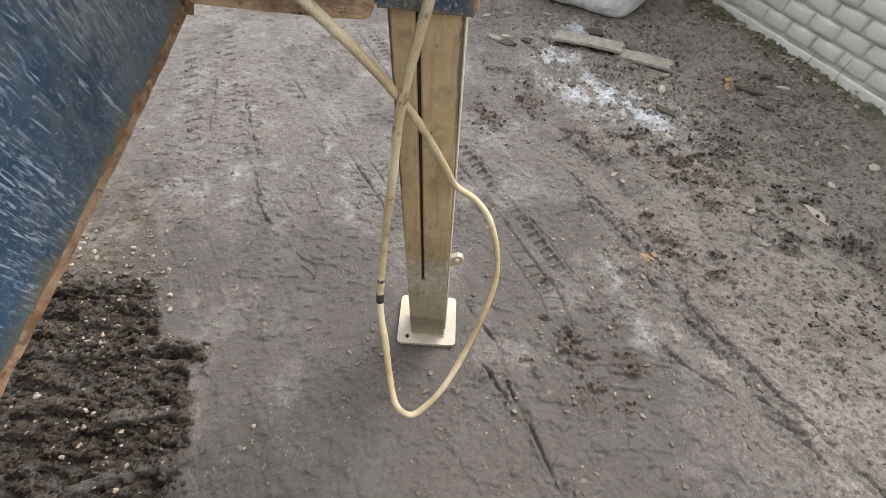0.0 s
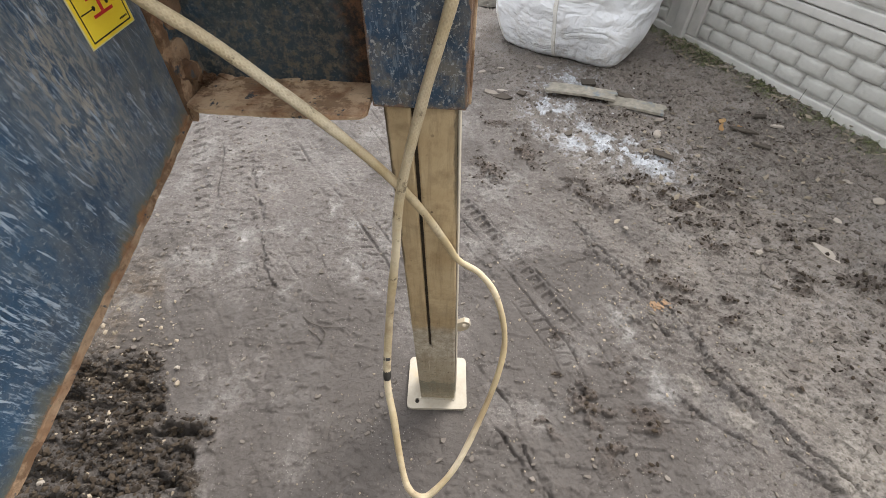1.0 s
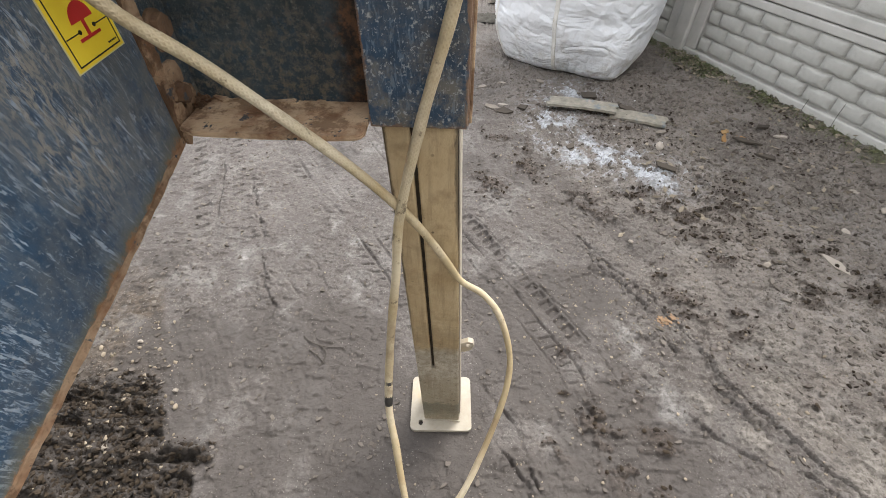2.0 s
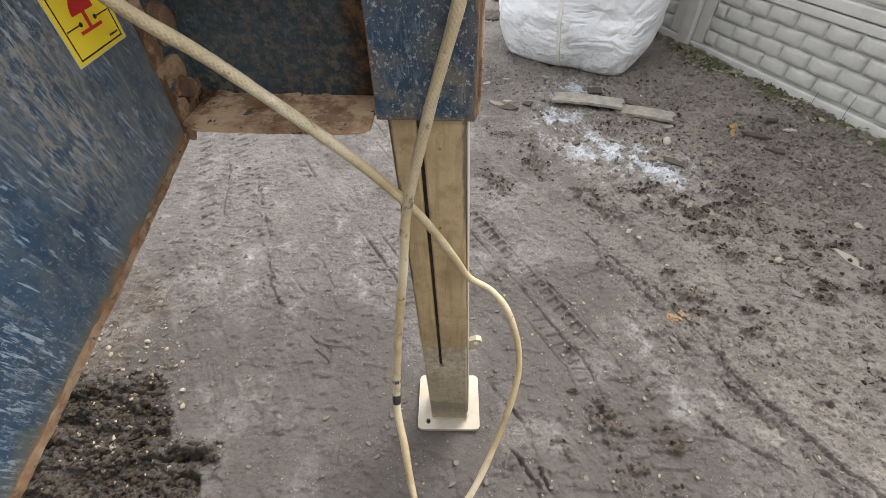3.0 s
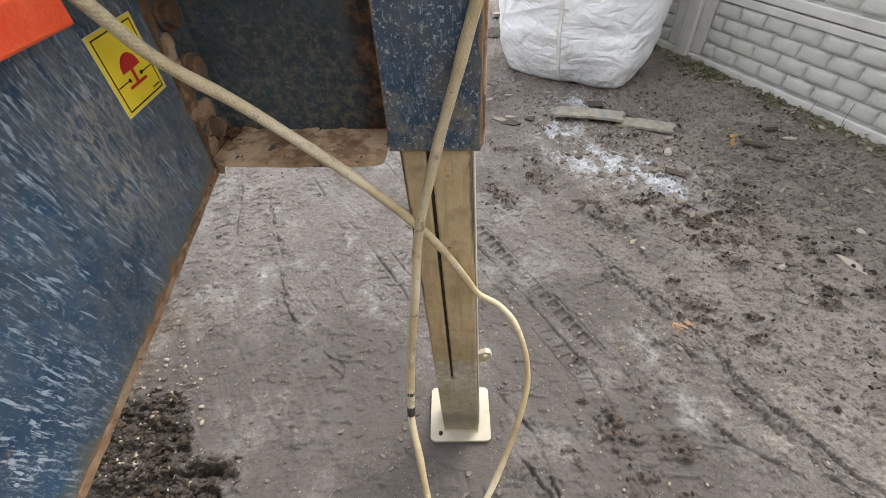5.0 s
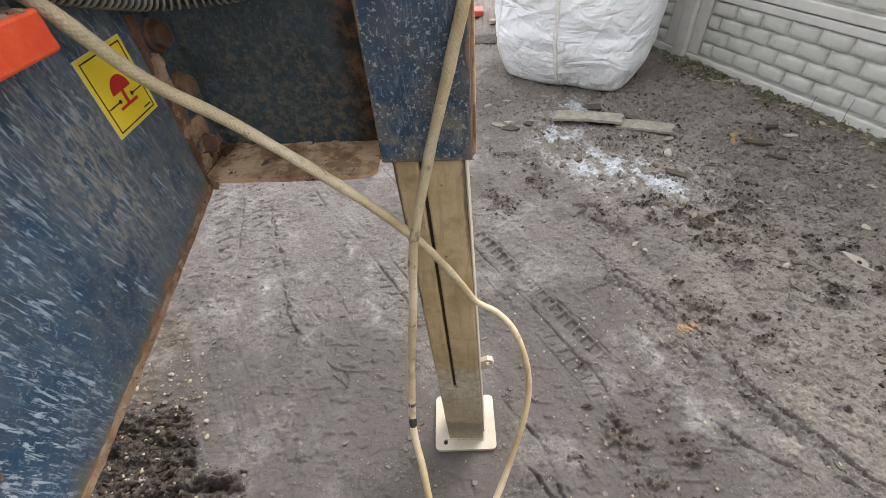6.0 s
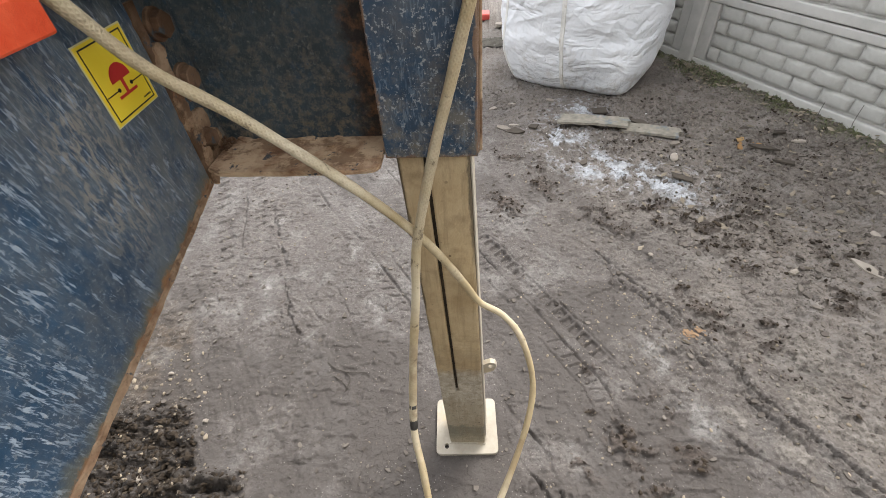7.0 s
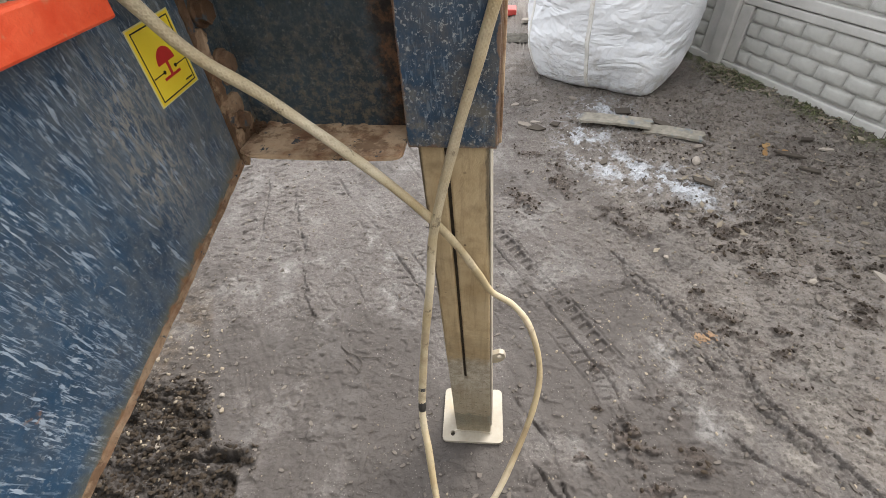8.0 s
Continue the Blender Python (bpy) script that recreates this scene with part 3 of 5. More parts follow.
# heaps of dark damp soil thrown off the tyres: place and reach
CLUMPS = [(1.05, 2.11, 0.14), (1.26, 2.0, 0.19), (1.45, 2.12, 0.15), (1.01, 1.58, 0.05), (1.06, 1.43, 0.09), (1.34, 1.69, 0.06), (0.39, 2.61, 0.13), (0.47, 2.37, 0.12), (0.28, 2.17, 0.10), (1.76, 1.77, 0.12), (1.60, 1.51, 0.12), (1.27, 1.35, 0.06),
          (0.77, 2.05, 0.10), (0.567, 1.155, 0.035), (0.752, 1.035, 0.045), (0.82, 0.85, 0.05), (1.22, 1.32, 0.06), (1.27, 1.19, 0.07), (0.62, 0.905, 0.07), (0.70, 0.78, 0.09), (0.548, 1.015, 0.04), (0.463, 0.846, 0.05), (1.9, 1.55, 0.15), (0.93, 2.75, 0.08)]
# the torn-up strip beside the machine lies on the low-x side of this line
FURROW_EDGE = [(-0.43, 0.0), (-0.525, 0.31), (-0.558, 0.446), (-0.595, 0.57), (-0.640, 0.74), (-0.76, 0.735), (-0.79, 0.80), (-0.85, 0.92), (-0.93, 1.08), (-1.05, 1.30), (-1.22, 1.60), (-1.6, 2.2)]


def pocket(v, lo, hi, edge=0.004):
    """One between lo and hi, falling off sharply outside."""
    return smooth(v, lo - edge, lo + edge) * smooth(v, hi + edge, hi - edge)


def comb(s, pitch, half, edge=0.0035):
    """One on each tooth of a comb along s."""
    gap = np.abs(s / pitch - np.round(s / pitch)) * pitch
    return smooth(gap, half + edge, half - edge)


def ground_at(x, y):
    """Height of the ground, the shares of its kinds of soil and a painted shade."""
    x, y = np.asarray(x, float), np.asarray(y, float)
    wx = x + 0.05 * (fbm(x, y, 0.22, 3, seed=2) - 0.5)
    wy = y + 0.05 * (fbm(x, y, 0.22, 3, seed=3) - 0.5)
    near = smooth(np.hypot(x - 0.4, y - 2.0), 9.0, 4.0)
    h = 0.05 * (fbm(x, y, 2.6, 3, seed=1) - 0.5) * near * smooth(np.hypot(x - 0.11, y - 0.93), 0.1, 0.9) + 0.010 * (fbm(x, y, 0.3, 4, seed=4) - 0.5)
    # crumbly ground towards the fence
    right = smooth(x - 0.42 * (2.2 - y), 0.35, 1.2)
    patch = fbm(x, y, 0.17, 3, seed=24)
    lumps = smooth(fbm(x, y, 0.045, 3, 0.6, seed=6), 0.44, 0.66)
    clod_field = smooth(fbm(x, y, 0.42, 4, seed=5), 0.48, 0.60) * (0.22 + 0.78 * right) * near
    # broken crusts: flat scales of mud with sharp rims
    scales = smooth(fbm(x, y, 0.085, 4, 0.5, seed=26), 0.50, 0.514) + 0.7 * smooth(fbm(x, y, 0.042, 3, 0.48, seed=27), 0.515, 0.532)
    crusted = smooth(fbm(x, y, 0.36, 4, 0.6, seed=33), 0.42, 0.58)
    h = h + 0.0062 * scales * (0.25 + 0.75 * crusted) * (0.32 + 0.75 * right) * near
    chips = smooth(fbm(x * 0.75, y * 1.25, 0.030, 2, 0.45, seed=34), 0.62, 0.66)
    h = h + 0.0055 * chips * (0.35 + 0.65 * crusted) * near
    pits = smooth(fbm(x, y, 0.05, 4, 0.66, seed=19), 0.60, 0.65)
    h = h + clod_field * (0.016 * lumps - 0.004) - 0.011 * pits * (0.25 + 0.75 * right) * near
    jx = x + 0.034 * (fbm(x, y, 0.06, 4, 0.62, seed=22) - 0.5)
    jy = y + 0.034 * (fbm(x, y, 0.06, 4, 0.62, seed=23) - 0.5)
    kx = x + 0.012 * (fbm(x, y, 0.05, 3, seed=35) - 0.5)
    ky = y + 0.012 * (fbm(x, y, 0.05, 3, seed=36) - 0.5)
    wet = smooth(np.hypot((x + 0.45) / 0.75, (y - 2.5) / 0.9), 1.1, 0.4) * smooth(fbm(x, y, 0.4, 4, 0.6, seed=25), 0.38, 0.58)
    worn = 0.20 + 0.80 * smooth(fbm(x, y, 0.20, 3, seed=30), 0.36, 0.52)
    flat = np.zeros(np.shape(x))
    # print A: square lugs, a sharp line and a row of fine ticks
    s, d, run = along(kx, ky, PRINT_A)
    ends = smooth(s, 0.0, 0.2) * smooth(s, run, run - 0.12)
    lug = comb(s + 0.15 * d, 0.047, 0.0165) * pocket(d, 0.048, 0.098) * smooth(s, run - 0.10, run - 0.35)
    ticks = comb(s - 0.25 * d, 0.042, 0.0025, 0.003) * pocket(d, -0.058, -0.002) * worn
    edge = smooth(np.abs(d), 0.0065, 0.0025) + 0.6 * smooth(np.abs(d + 0.074), 0.006, 0.0025) * worn + 0.6 * smooth(np.abs(d - 0.110), 0.006, 0.003) * worn
    h = h - ends * (0.015 * lug * (0.5 + 0.5 * worn) + 0.010 * ticks + 0.010 * edge * (0.4 + 0.6 * worn))
    flat = np.maximum(flat, ends * pocket(d, -0.09, 0.12, 0.03))
    # print B: an older one with two lines and slanting ticks
    s, d, run = along(kx, ky, PRINT_B)
    ends = smooth(s, 0.0, 0.2) * smooth(s, run, run - 0.25)
    ticks = comb(s + 0.5 * d, 0.044, 0.0055) * pocket(d, 0.086, 0.128) + comb(s - 0.6 * d, 0.052, 0.005) * pocket(d, -0.062, -0.012) * worn
    edge = smooth(np.abs(d), 0.009, 0.003) + 0.8 * smooth(np.abs(d - 0.068), 0.009, 0.003)
    h = h - ends * worn * (0.012 * ticks + 0.010 * edge)
    flat = np.maximum(flat, ends * pocket(d, -0.08, 0.14, 0.03) * 0.7)
    # prints C and D: bars across, widely spaced
    for line, half, pitch, tooth in ((PRINT_C, 0.036, 0.081, 0.008), (PRINT_D, 0.027, 0.068, 0.006)):
        s, d, run = along(kx, ky, line)
        ends = smooth(s, 0.0, 0.3) * smooth(s, run, run - 0.25)
        h = h - ends * (0.25 + 0.75 * worn) * 0.015 * comb(s + 0.25 * d, pitch, tooth) * pocket(d, -half, half)
    clod_field = clod_field * (1 - 0.75 * flat)
    for k, (line, width, depth, ragged) in enumerate(GROOVES):
        s, d, run = along(x + ragged * (jx - x), y + ragged * (jy - y), line)
        ends = smooth(s, 0.0, 0.1) * smooth(s, run, run - 0.15) * (0.25 + 0.75 * smooth(fbm(x, y, 0.12, 3, seed=13 + k), 0.36, 0.46))
        h = h - depth * smooth(np.abs(d), width, width * 0.3) * ends + 0.5 * depth * smooth(d, 0.0, width) * smooth(d, width * 10, width) * ends
        rubble = smooth(np.abs(d), 0.07, 0.01) * ends * min(1.0, ragged)
        h = h + 0.010 * rubble * smooth(fbm(x, y, 0.024, 3, 0.65, seed=37), 0.52, 0.62)
    # torn-up strip with bars left by a lugged wheel
    s, d, run = along(wx, wy, FURROW_EDGE)
    strip = smooth(d, -0.006, 0.03) * near
    furrow = strip * smooth(y + 0.16 * (fbm(x, y, 0.10, 4, 0.65, seed=29) - 0.5), 1.03, 0.88)
    tan = strip * smooth(y, 1.65, 1.25) * (1 - furrow) * (0.55 + 0.45 * patch)
    v = (wy - 0.3 * wx - 0.541) / 0.175
    bar = smooth(np.cos(2 * math.pi * v), 0.62, 0.90) * smooth(x, -0.86, -0.76) * smooth(y, 0.66, 0.58)
    rough_soil = smooth(fbm(x * 0.55, y * 1.5, 0.06, 5, 0.66, seed=9), 0.36, 0.68) - 0.4
    h = h + furrow * (0.042 * bar - 0.022 + (1 - 0.8 * bar) * (0.032 * rough_soil + 0.016 * (fbm(x, y, 0.026, 3, 0.55, seed=10) - 0.5) + 0.010 * scales))
    furrow = furrow * (1 - 0.5 * bar)
    berm = smooth(np.abs(d + 0.005), 0.055, 0.01) * smooth(y, 0.80, 0.72) * smooth(fbm(x, y, 0.05, 4, 0.65, seed=38), 0.40, 0.52)
    h = h + berm * 0.034 * (0.15 + lumps)
    # fine washboard of small lugs below the sheet's edge
    wash = smooth(np.hypot((x + 1.08) / 0.26, (y - 1.10) / 0.26), 1.0, 0.6)
    h = h - wash * (0.3 + 0.7 * worn) * 0.009 * comb(jy - 0.22 * jx, 0.048, 0.009, 0.007) * smooth(patch, 0.36, 0.52)
    # broken shelves of dried mud along the wheel ruts
    shelf_s, shelf_d, shelf_run = along(jx, jy, [(1.75, 0.35), (1.47, 0.72), (1.20, 1.10), (0.92, 1.45), (0.75, 1.80)])
    h = h + 0.009 * smooth(fbm(x, y, 0.20, 5, 0.55, seed=40), 0.495, 0.507) * smooth(np.abs(shelf_d), 0.34, 0.15)
    # long shallow scrapes left by wheels, running with the ruts
    across, run_on = 0.82 * jx + 0.57 * jy, -0.57 * x + 0.82 * y
    scrape = smooth(fbm(across, run_on * 0.06, 0.040, 4, 0.62, seed=41), 0.52, 0.56) * smooth(fbm(x, y, 0.35, 3, seed=42), 0.42, 0.56) * near * (1 - strip)
    h = h - 0.0025 * scrape
    # mask for that painted shade: patchy, growing towards low y and low x
    damp_shade = smooth(fbm(x, y, 0.30, 5, 0.6, seed=43) + 0.22 * smooth(y, 1.65, 0.6) * smooth(x, 1.1, 0.5), 0.50, 0.66) * (1 - right) * near
    # dark damp soil in small heaps
    heap = np.zeros(np.shape(x))
    for cx, cy, r in CLUMPS:
        ax, ay = 0.82 * (jx - cx) + 0.57 * (jy - cy), -0.57 * (jx - cx) + 0.82 * (jy - cy)
        heap = np.maximum(heap, smooth(np.hypot(ax, ay * 0.6), r * 1.5, r * 0.2))
    crumbled = fbm(x * 0.85, y * 1.15, 0.050, 4, 0.68, seed=44)
    thrown = smooth(fbm(x, y, 0.5, 4, 0.6, seed=45), 0.42, 0.6)
    clump = smooth(crumbled + 0.075 * heap, 0.60, 0.635) * np.maximum(heap, 0.45 * right * thrown) * near * (1 - strip)
    h = h + 0.013 * clump * (0.5 + lumps)
    # dry sandy ground and spilt white plaster
    sandy = fbm(x, y, 0.09, 4, 0.6, seed=12)
    sand = smooth(np.hypot((wx - 1.62) / 0.32, (wy - 0.66) / 0.36), 1.05, 0.75) * (0.4 + 0.6 * smooth(sandy, 0.35, 0.5))
    for cx, cy, r in ((1.34, 1.25, 0.10), (1.27, 1.06, 0.10), (1.37, 0.92, 0.10), (1.13, 0.885, 0.06), (0.98, 0.985, 0.06)):
        sand = np.maximum(sand, 0.7 * smooth(np.hypot(wx - cx, wy - cy), r * 1.3, r * 0.4) * smooth(sandy, 0.38, 0.52))
    h = h + 0.008 * smooth(sand, 0.35, 0.45)
    s, d, run = along(wx, wy, [(0.87, 3.30), (0.72, 3.11), (0.68, 2.76), (0.86, 2.50), (1.05, 2.46), (1.25, 2.31)])
    band = smooth(np.abs(d), 0.24, 0.04)
    spill = band * smooth(fbm(x, y, 0.10, 5, 0.56, seed=15) + 0.13 * smooth(np.hypot(x - 1.12, y - 2.40), 0.26, 0.03), 0.53, 0.58)
    spill = np.maximum(spill * 0.9, 0.5 * smooth(np.abs(d), 0.34, 0.1) * smooth(fbm(x, y, 0.030, 4, 0.7, seed=16), 0.58, 0.63))
    clump = clump * (1 - 0.8 * band)
    h = h + 0.004 * spill
    pale = 0.35 * smooth(fbm(x, y, 0.16, 5, 0.66, seed=17), 0.58, 0.68) * smooth(x, 1.0, 0.2)
    for cx, cy, r in ((-0.925, 2.089, 0.055), (-0.818, 1.562, 0.045), (-0.763, 1.376, 0.045), (-0.539, 1.241, 0.045), (-0.492, 1.132, 0.065), (-0.479, 1.804, 0.05), (-0.355, 1.665, 0.05), (-0.335, 1.462, 0.04), (-0.251, 1.395, 0.05), (0.496, 0.86, 0.08), (0.83, 1.19, 0.04), (0.81, 1.29, 0.05), (0.876, 0.976, 0.07)):
        pale = np.maximum(pale, 0.9 * smooth(np.hypot(wx - cx, (wy - cy) * 0.6), r * 1.3, r * 0.2) * smooth(fbm(x, y, 0.05, 4, 0.66, seed=39), 0.38, 0.56))
    press = np.clip(pale * (1 - 0.6 * clod_field) * (1 - furrow), 0, 1)
    # earth banked against the fence
    fd = (x - 2.252) * 0.893 + (y - 3.243) * 0.45
    green = smooth(fd + 0.10 * (fbm(x, y, 0.12, 3, seed=46) - 0.5), -0.20, -0.06) * smooth(fd, 0.6, 0.3) * (0.2 + 0.8 * smooth(fbm(x, y, 0.14, 4, 0.6, seed=18), 0.40, 0.6)) * near
    h = h + 0.024 * smooth(fd, -0.22, 0.0) * near
    # firm level ground under the foot of the leg
    foot = smooth(np.maximum(np.abs(x - 0.11), np.abs(y - 0.945)), 0.17, 0.12)
    h = h * (1 - foot) - 0.0025 * foot
    coarse = np.clip(0.06 + right + 0.25 * smooth(y, 2.6, 3.6), 0, 1) * (0.6 + 0.4 * smooth(fbm(x, y, 0.3, 4, 0.62, seed=28), 0.40, 0.56))
    shares = {"clods": clod_field * (0.4 + 0.6 * lumps), "furrow": np.maximum(furrow, berm * 0.9), "tan": tan, "press": press, "wet": wet, "coarse": coarse, "sand": sand, "spill": spill, "green": green, "damp_shade": damp_shade, "clump": clump}
    return h, {key: np.clip(value, 0, 1) for key, value in shares.items()}


def build_ground():
    out = [0.012]
    while sum(out) < 600:
        out.append(out[-1] * 1.26)
    grow = np.cumsum(out)
    xs = np.concatenate([-1.45 - grow[::-1], np.arange(-1.45, 2.3, 0.0043), 2.3 + grow])
    ys = np.concatenate([0.22 - grow[::-1], np.arange(0.22, 2.2, 0.0043), np.arange(2.2, 4.3, 0.0085), 4.3 + grow])
    gx, gy = np.meshgrid(xs, ys)
    h, masks = ground_at(gx.ravel(), gy.ravel())
    co = np.stack([gx.ravel(), gy.ravel(), h], 1)
    nx, ny = len(xs), len(ys)
    i = np.arange(nx * ny).reshape(ny, nx)
    quads = np.stack([i[:-1, :-1], i[:-1, 1:], i[1:, 1:], i[1:, :-1]], -1).reshape(-1, 4)
    me = bpy.data.meshes.new("ground")
    me.vertices.add(len(co))
    me.vertices.foreach_set("co", co.ravel().astype(np.float32))
    me.loops.add(quads.size)
    me.loops.foreach_set("vertex_index", quads.ravel().astype(np.int32))
    me.polygons.add(len(quads))
    me.polygons.foreach_set("loop_start", np.arange(0, quads.size, 4, dtype=np.int32))
    me.polygons.foreach_set("use_smooth", np.ones(len(quads), bool))
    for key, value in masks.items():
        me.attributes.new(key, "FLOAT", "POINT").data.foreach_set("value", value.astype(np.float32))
    me.update(calc_edges=True)
    me.validate()
    me.materials.append(M_MUD)
    tagged(new("ground", me), "grey-brown trodden mud with tyre tracks and clods", "ground", kind="structure")


def height(x, y):
    return float(ground_at(np.array([x]), np.array([y]))[0][0])


build_ground()


# ---- an unseen plain wall, added behind to hold back skylight ----
wall_bm = bmesh.new()
box(wall_bm, (-6.0, -2.0, -0.2), (6.0, -1.8, 3.2), 0.01)
tagged(new("skylight_block_south", mesh_of("skylight_block_south", wall_bm, M_CONCRETE)), "unseen plain concrete wall added to block skylight", "wall", kind="structure")


# ---- concrete fence ----
FENCE = Matrix(((0.45, -0.893, 0, 2.252), (-0.893, -0.45, 0, 3.243), (0, 0, 1, 0), (0, 0, 0, 1)))
# local x runs along the fence, local y towards the yard (minus: y axis above points to the camera's side)


def fence_box(bm, lo, hi, bevel=0.006):
    box(bm, lo, hi, bevel, FENCE)


def block_mesh(name, length, tall, rng):
    """A rock-faced block: a rounded cushion, fullest below its middle."""
    bm = bmesh.new()
    us = (0.0, 0.07, 0.27, 0.5, 0.73, 0.93, 1.0)
    vs = (0.0, 0.10, 0.30, 0.55, 0.78, 0.93, 1.0)
    rows = []
    for v in vs:
        row = []
        for u in us:
            rim = u in (0.0, 1.0) or v in (0.0, 1.0)
            full = (1 - abs(2 * u - 1) ** 7) * (1 - abs(2 * v - 1) ** 5)
            out = 0.0 if rim else 0.011 + 0.012 * full * (1.2 - 0.4 * v) + rng.uniform(-0.0022, 0.0022)
            du, dv = (0.0, 0.0) if rim else (rng.uniform(-0.004, 0.004), rng.uniform(-0.004, 0.004))
            row.append(bm.verts.new(((u - 0.5) * length + du, out, (v - 0.5) * tall + dv)))
        rows.append(row)
    for j in range(len(vs) - 1):
        for i in range(len(us) - 1):
            bm.faces.new((rows[j][i + 1], rows[j][i], rows[j + 1][i], rows[j + 1][i + 1]))
    return mesh_of(name, bm, M_BLOCK, smooth=True)


def build_fence():
    fence = thing("concrete_fence", FENCE @ Vector((-0.93, 0, 0)), "grey precast concrete panel fence with brick pattern", "fence")
    rng = random.Random(5)
    full = [block_mesh("block", 0.193, 0.0925, rng) for _ in range(5)]
    half = [block_mesh("half_block", 0.0945, 0.0925, rng) for _ in range(3)]
    pitch, panel_h = 0.197, 0.525
    bays = (-2.99, -0.87, 1.25)
    for k, s0 in enumerate(bays):
        bm = bmesh.new()
        fence_box(bm, (s0 - 0.12, -0.07, -0.3), (s0, 0.055, 2.16), 0.012)
        post = part("post", bm, M_CONCRETE, fence)
        for row in range(4):
            z0 = row * panel_h
            bm = bmesh.new()
            a, b = s0 + 0.002, s0 + 1.998
            fence_box(bm, (a, -0.045, z0 - (0.25 if row == 0 else 0)), (b, 0.0, z0 + panel_h - 0.003), 0.003)
            panel = part("panel", bm, M_CONCRETE, fence)
            for name, lo, hi in (("lower_ledge", (a, -0.02, z0 + 0.003), (b, 0.030, z0 + 0.068)), ("upper_ledge", (a, -0.02, z0 + 0.468), (b, 0.026, z0 + panel_h - 0.004)),
                                 ("side_rib", (a + 0.001, -0.02, z0 + 0.069), (s0 + 0.105, 0.022, z0 + 0.467)), ("side_rib", (s0 + 1.89, -0.02, z0 + 0.069), (b - 0.001, 0.022, z0 + 0.467))):
                bm = bmesh.new()
                fence_box(bm, lo, hi, 0.009)
                part(name, bm, M_CONCRETE, panel)
            if row > 2:
                continue
            for course in range(4):
                zc = z0 + 0.416 - course * 0.0965
                x = s0 + 0.111
                even = course % 2 == 0
                sizes = [pitch] * 9 if even else [pitch / 2] + [pitch] * 8 + [pitch / 2]
                for w in sizes:
                    me = rng.choice(full if w == pitch else half)
                    ob = new("brick", me)
                    ob.parent = panel
                    ob.matrix_parent_inverse = Matrix.Identity(4)
                    ob.matrix_basis = FENCE @ Matrix.Translation((x + w / 2, 0.0005, zc)) @ Matrix.Diagonal((1, 0.9 + 0.35 * rng.random(), 1, 1))
                    x += w


# ---- the machine: sheets, sleeve, shelf ----
X_SIDE = -0.258


def edge_z(y):
    """Lower edge of the side sheet."""
    return 0.921 + 0.17 * y + 0.07 * y * y


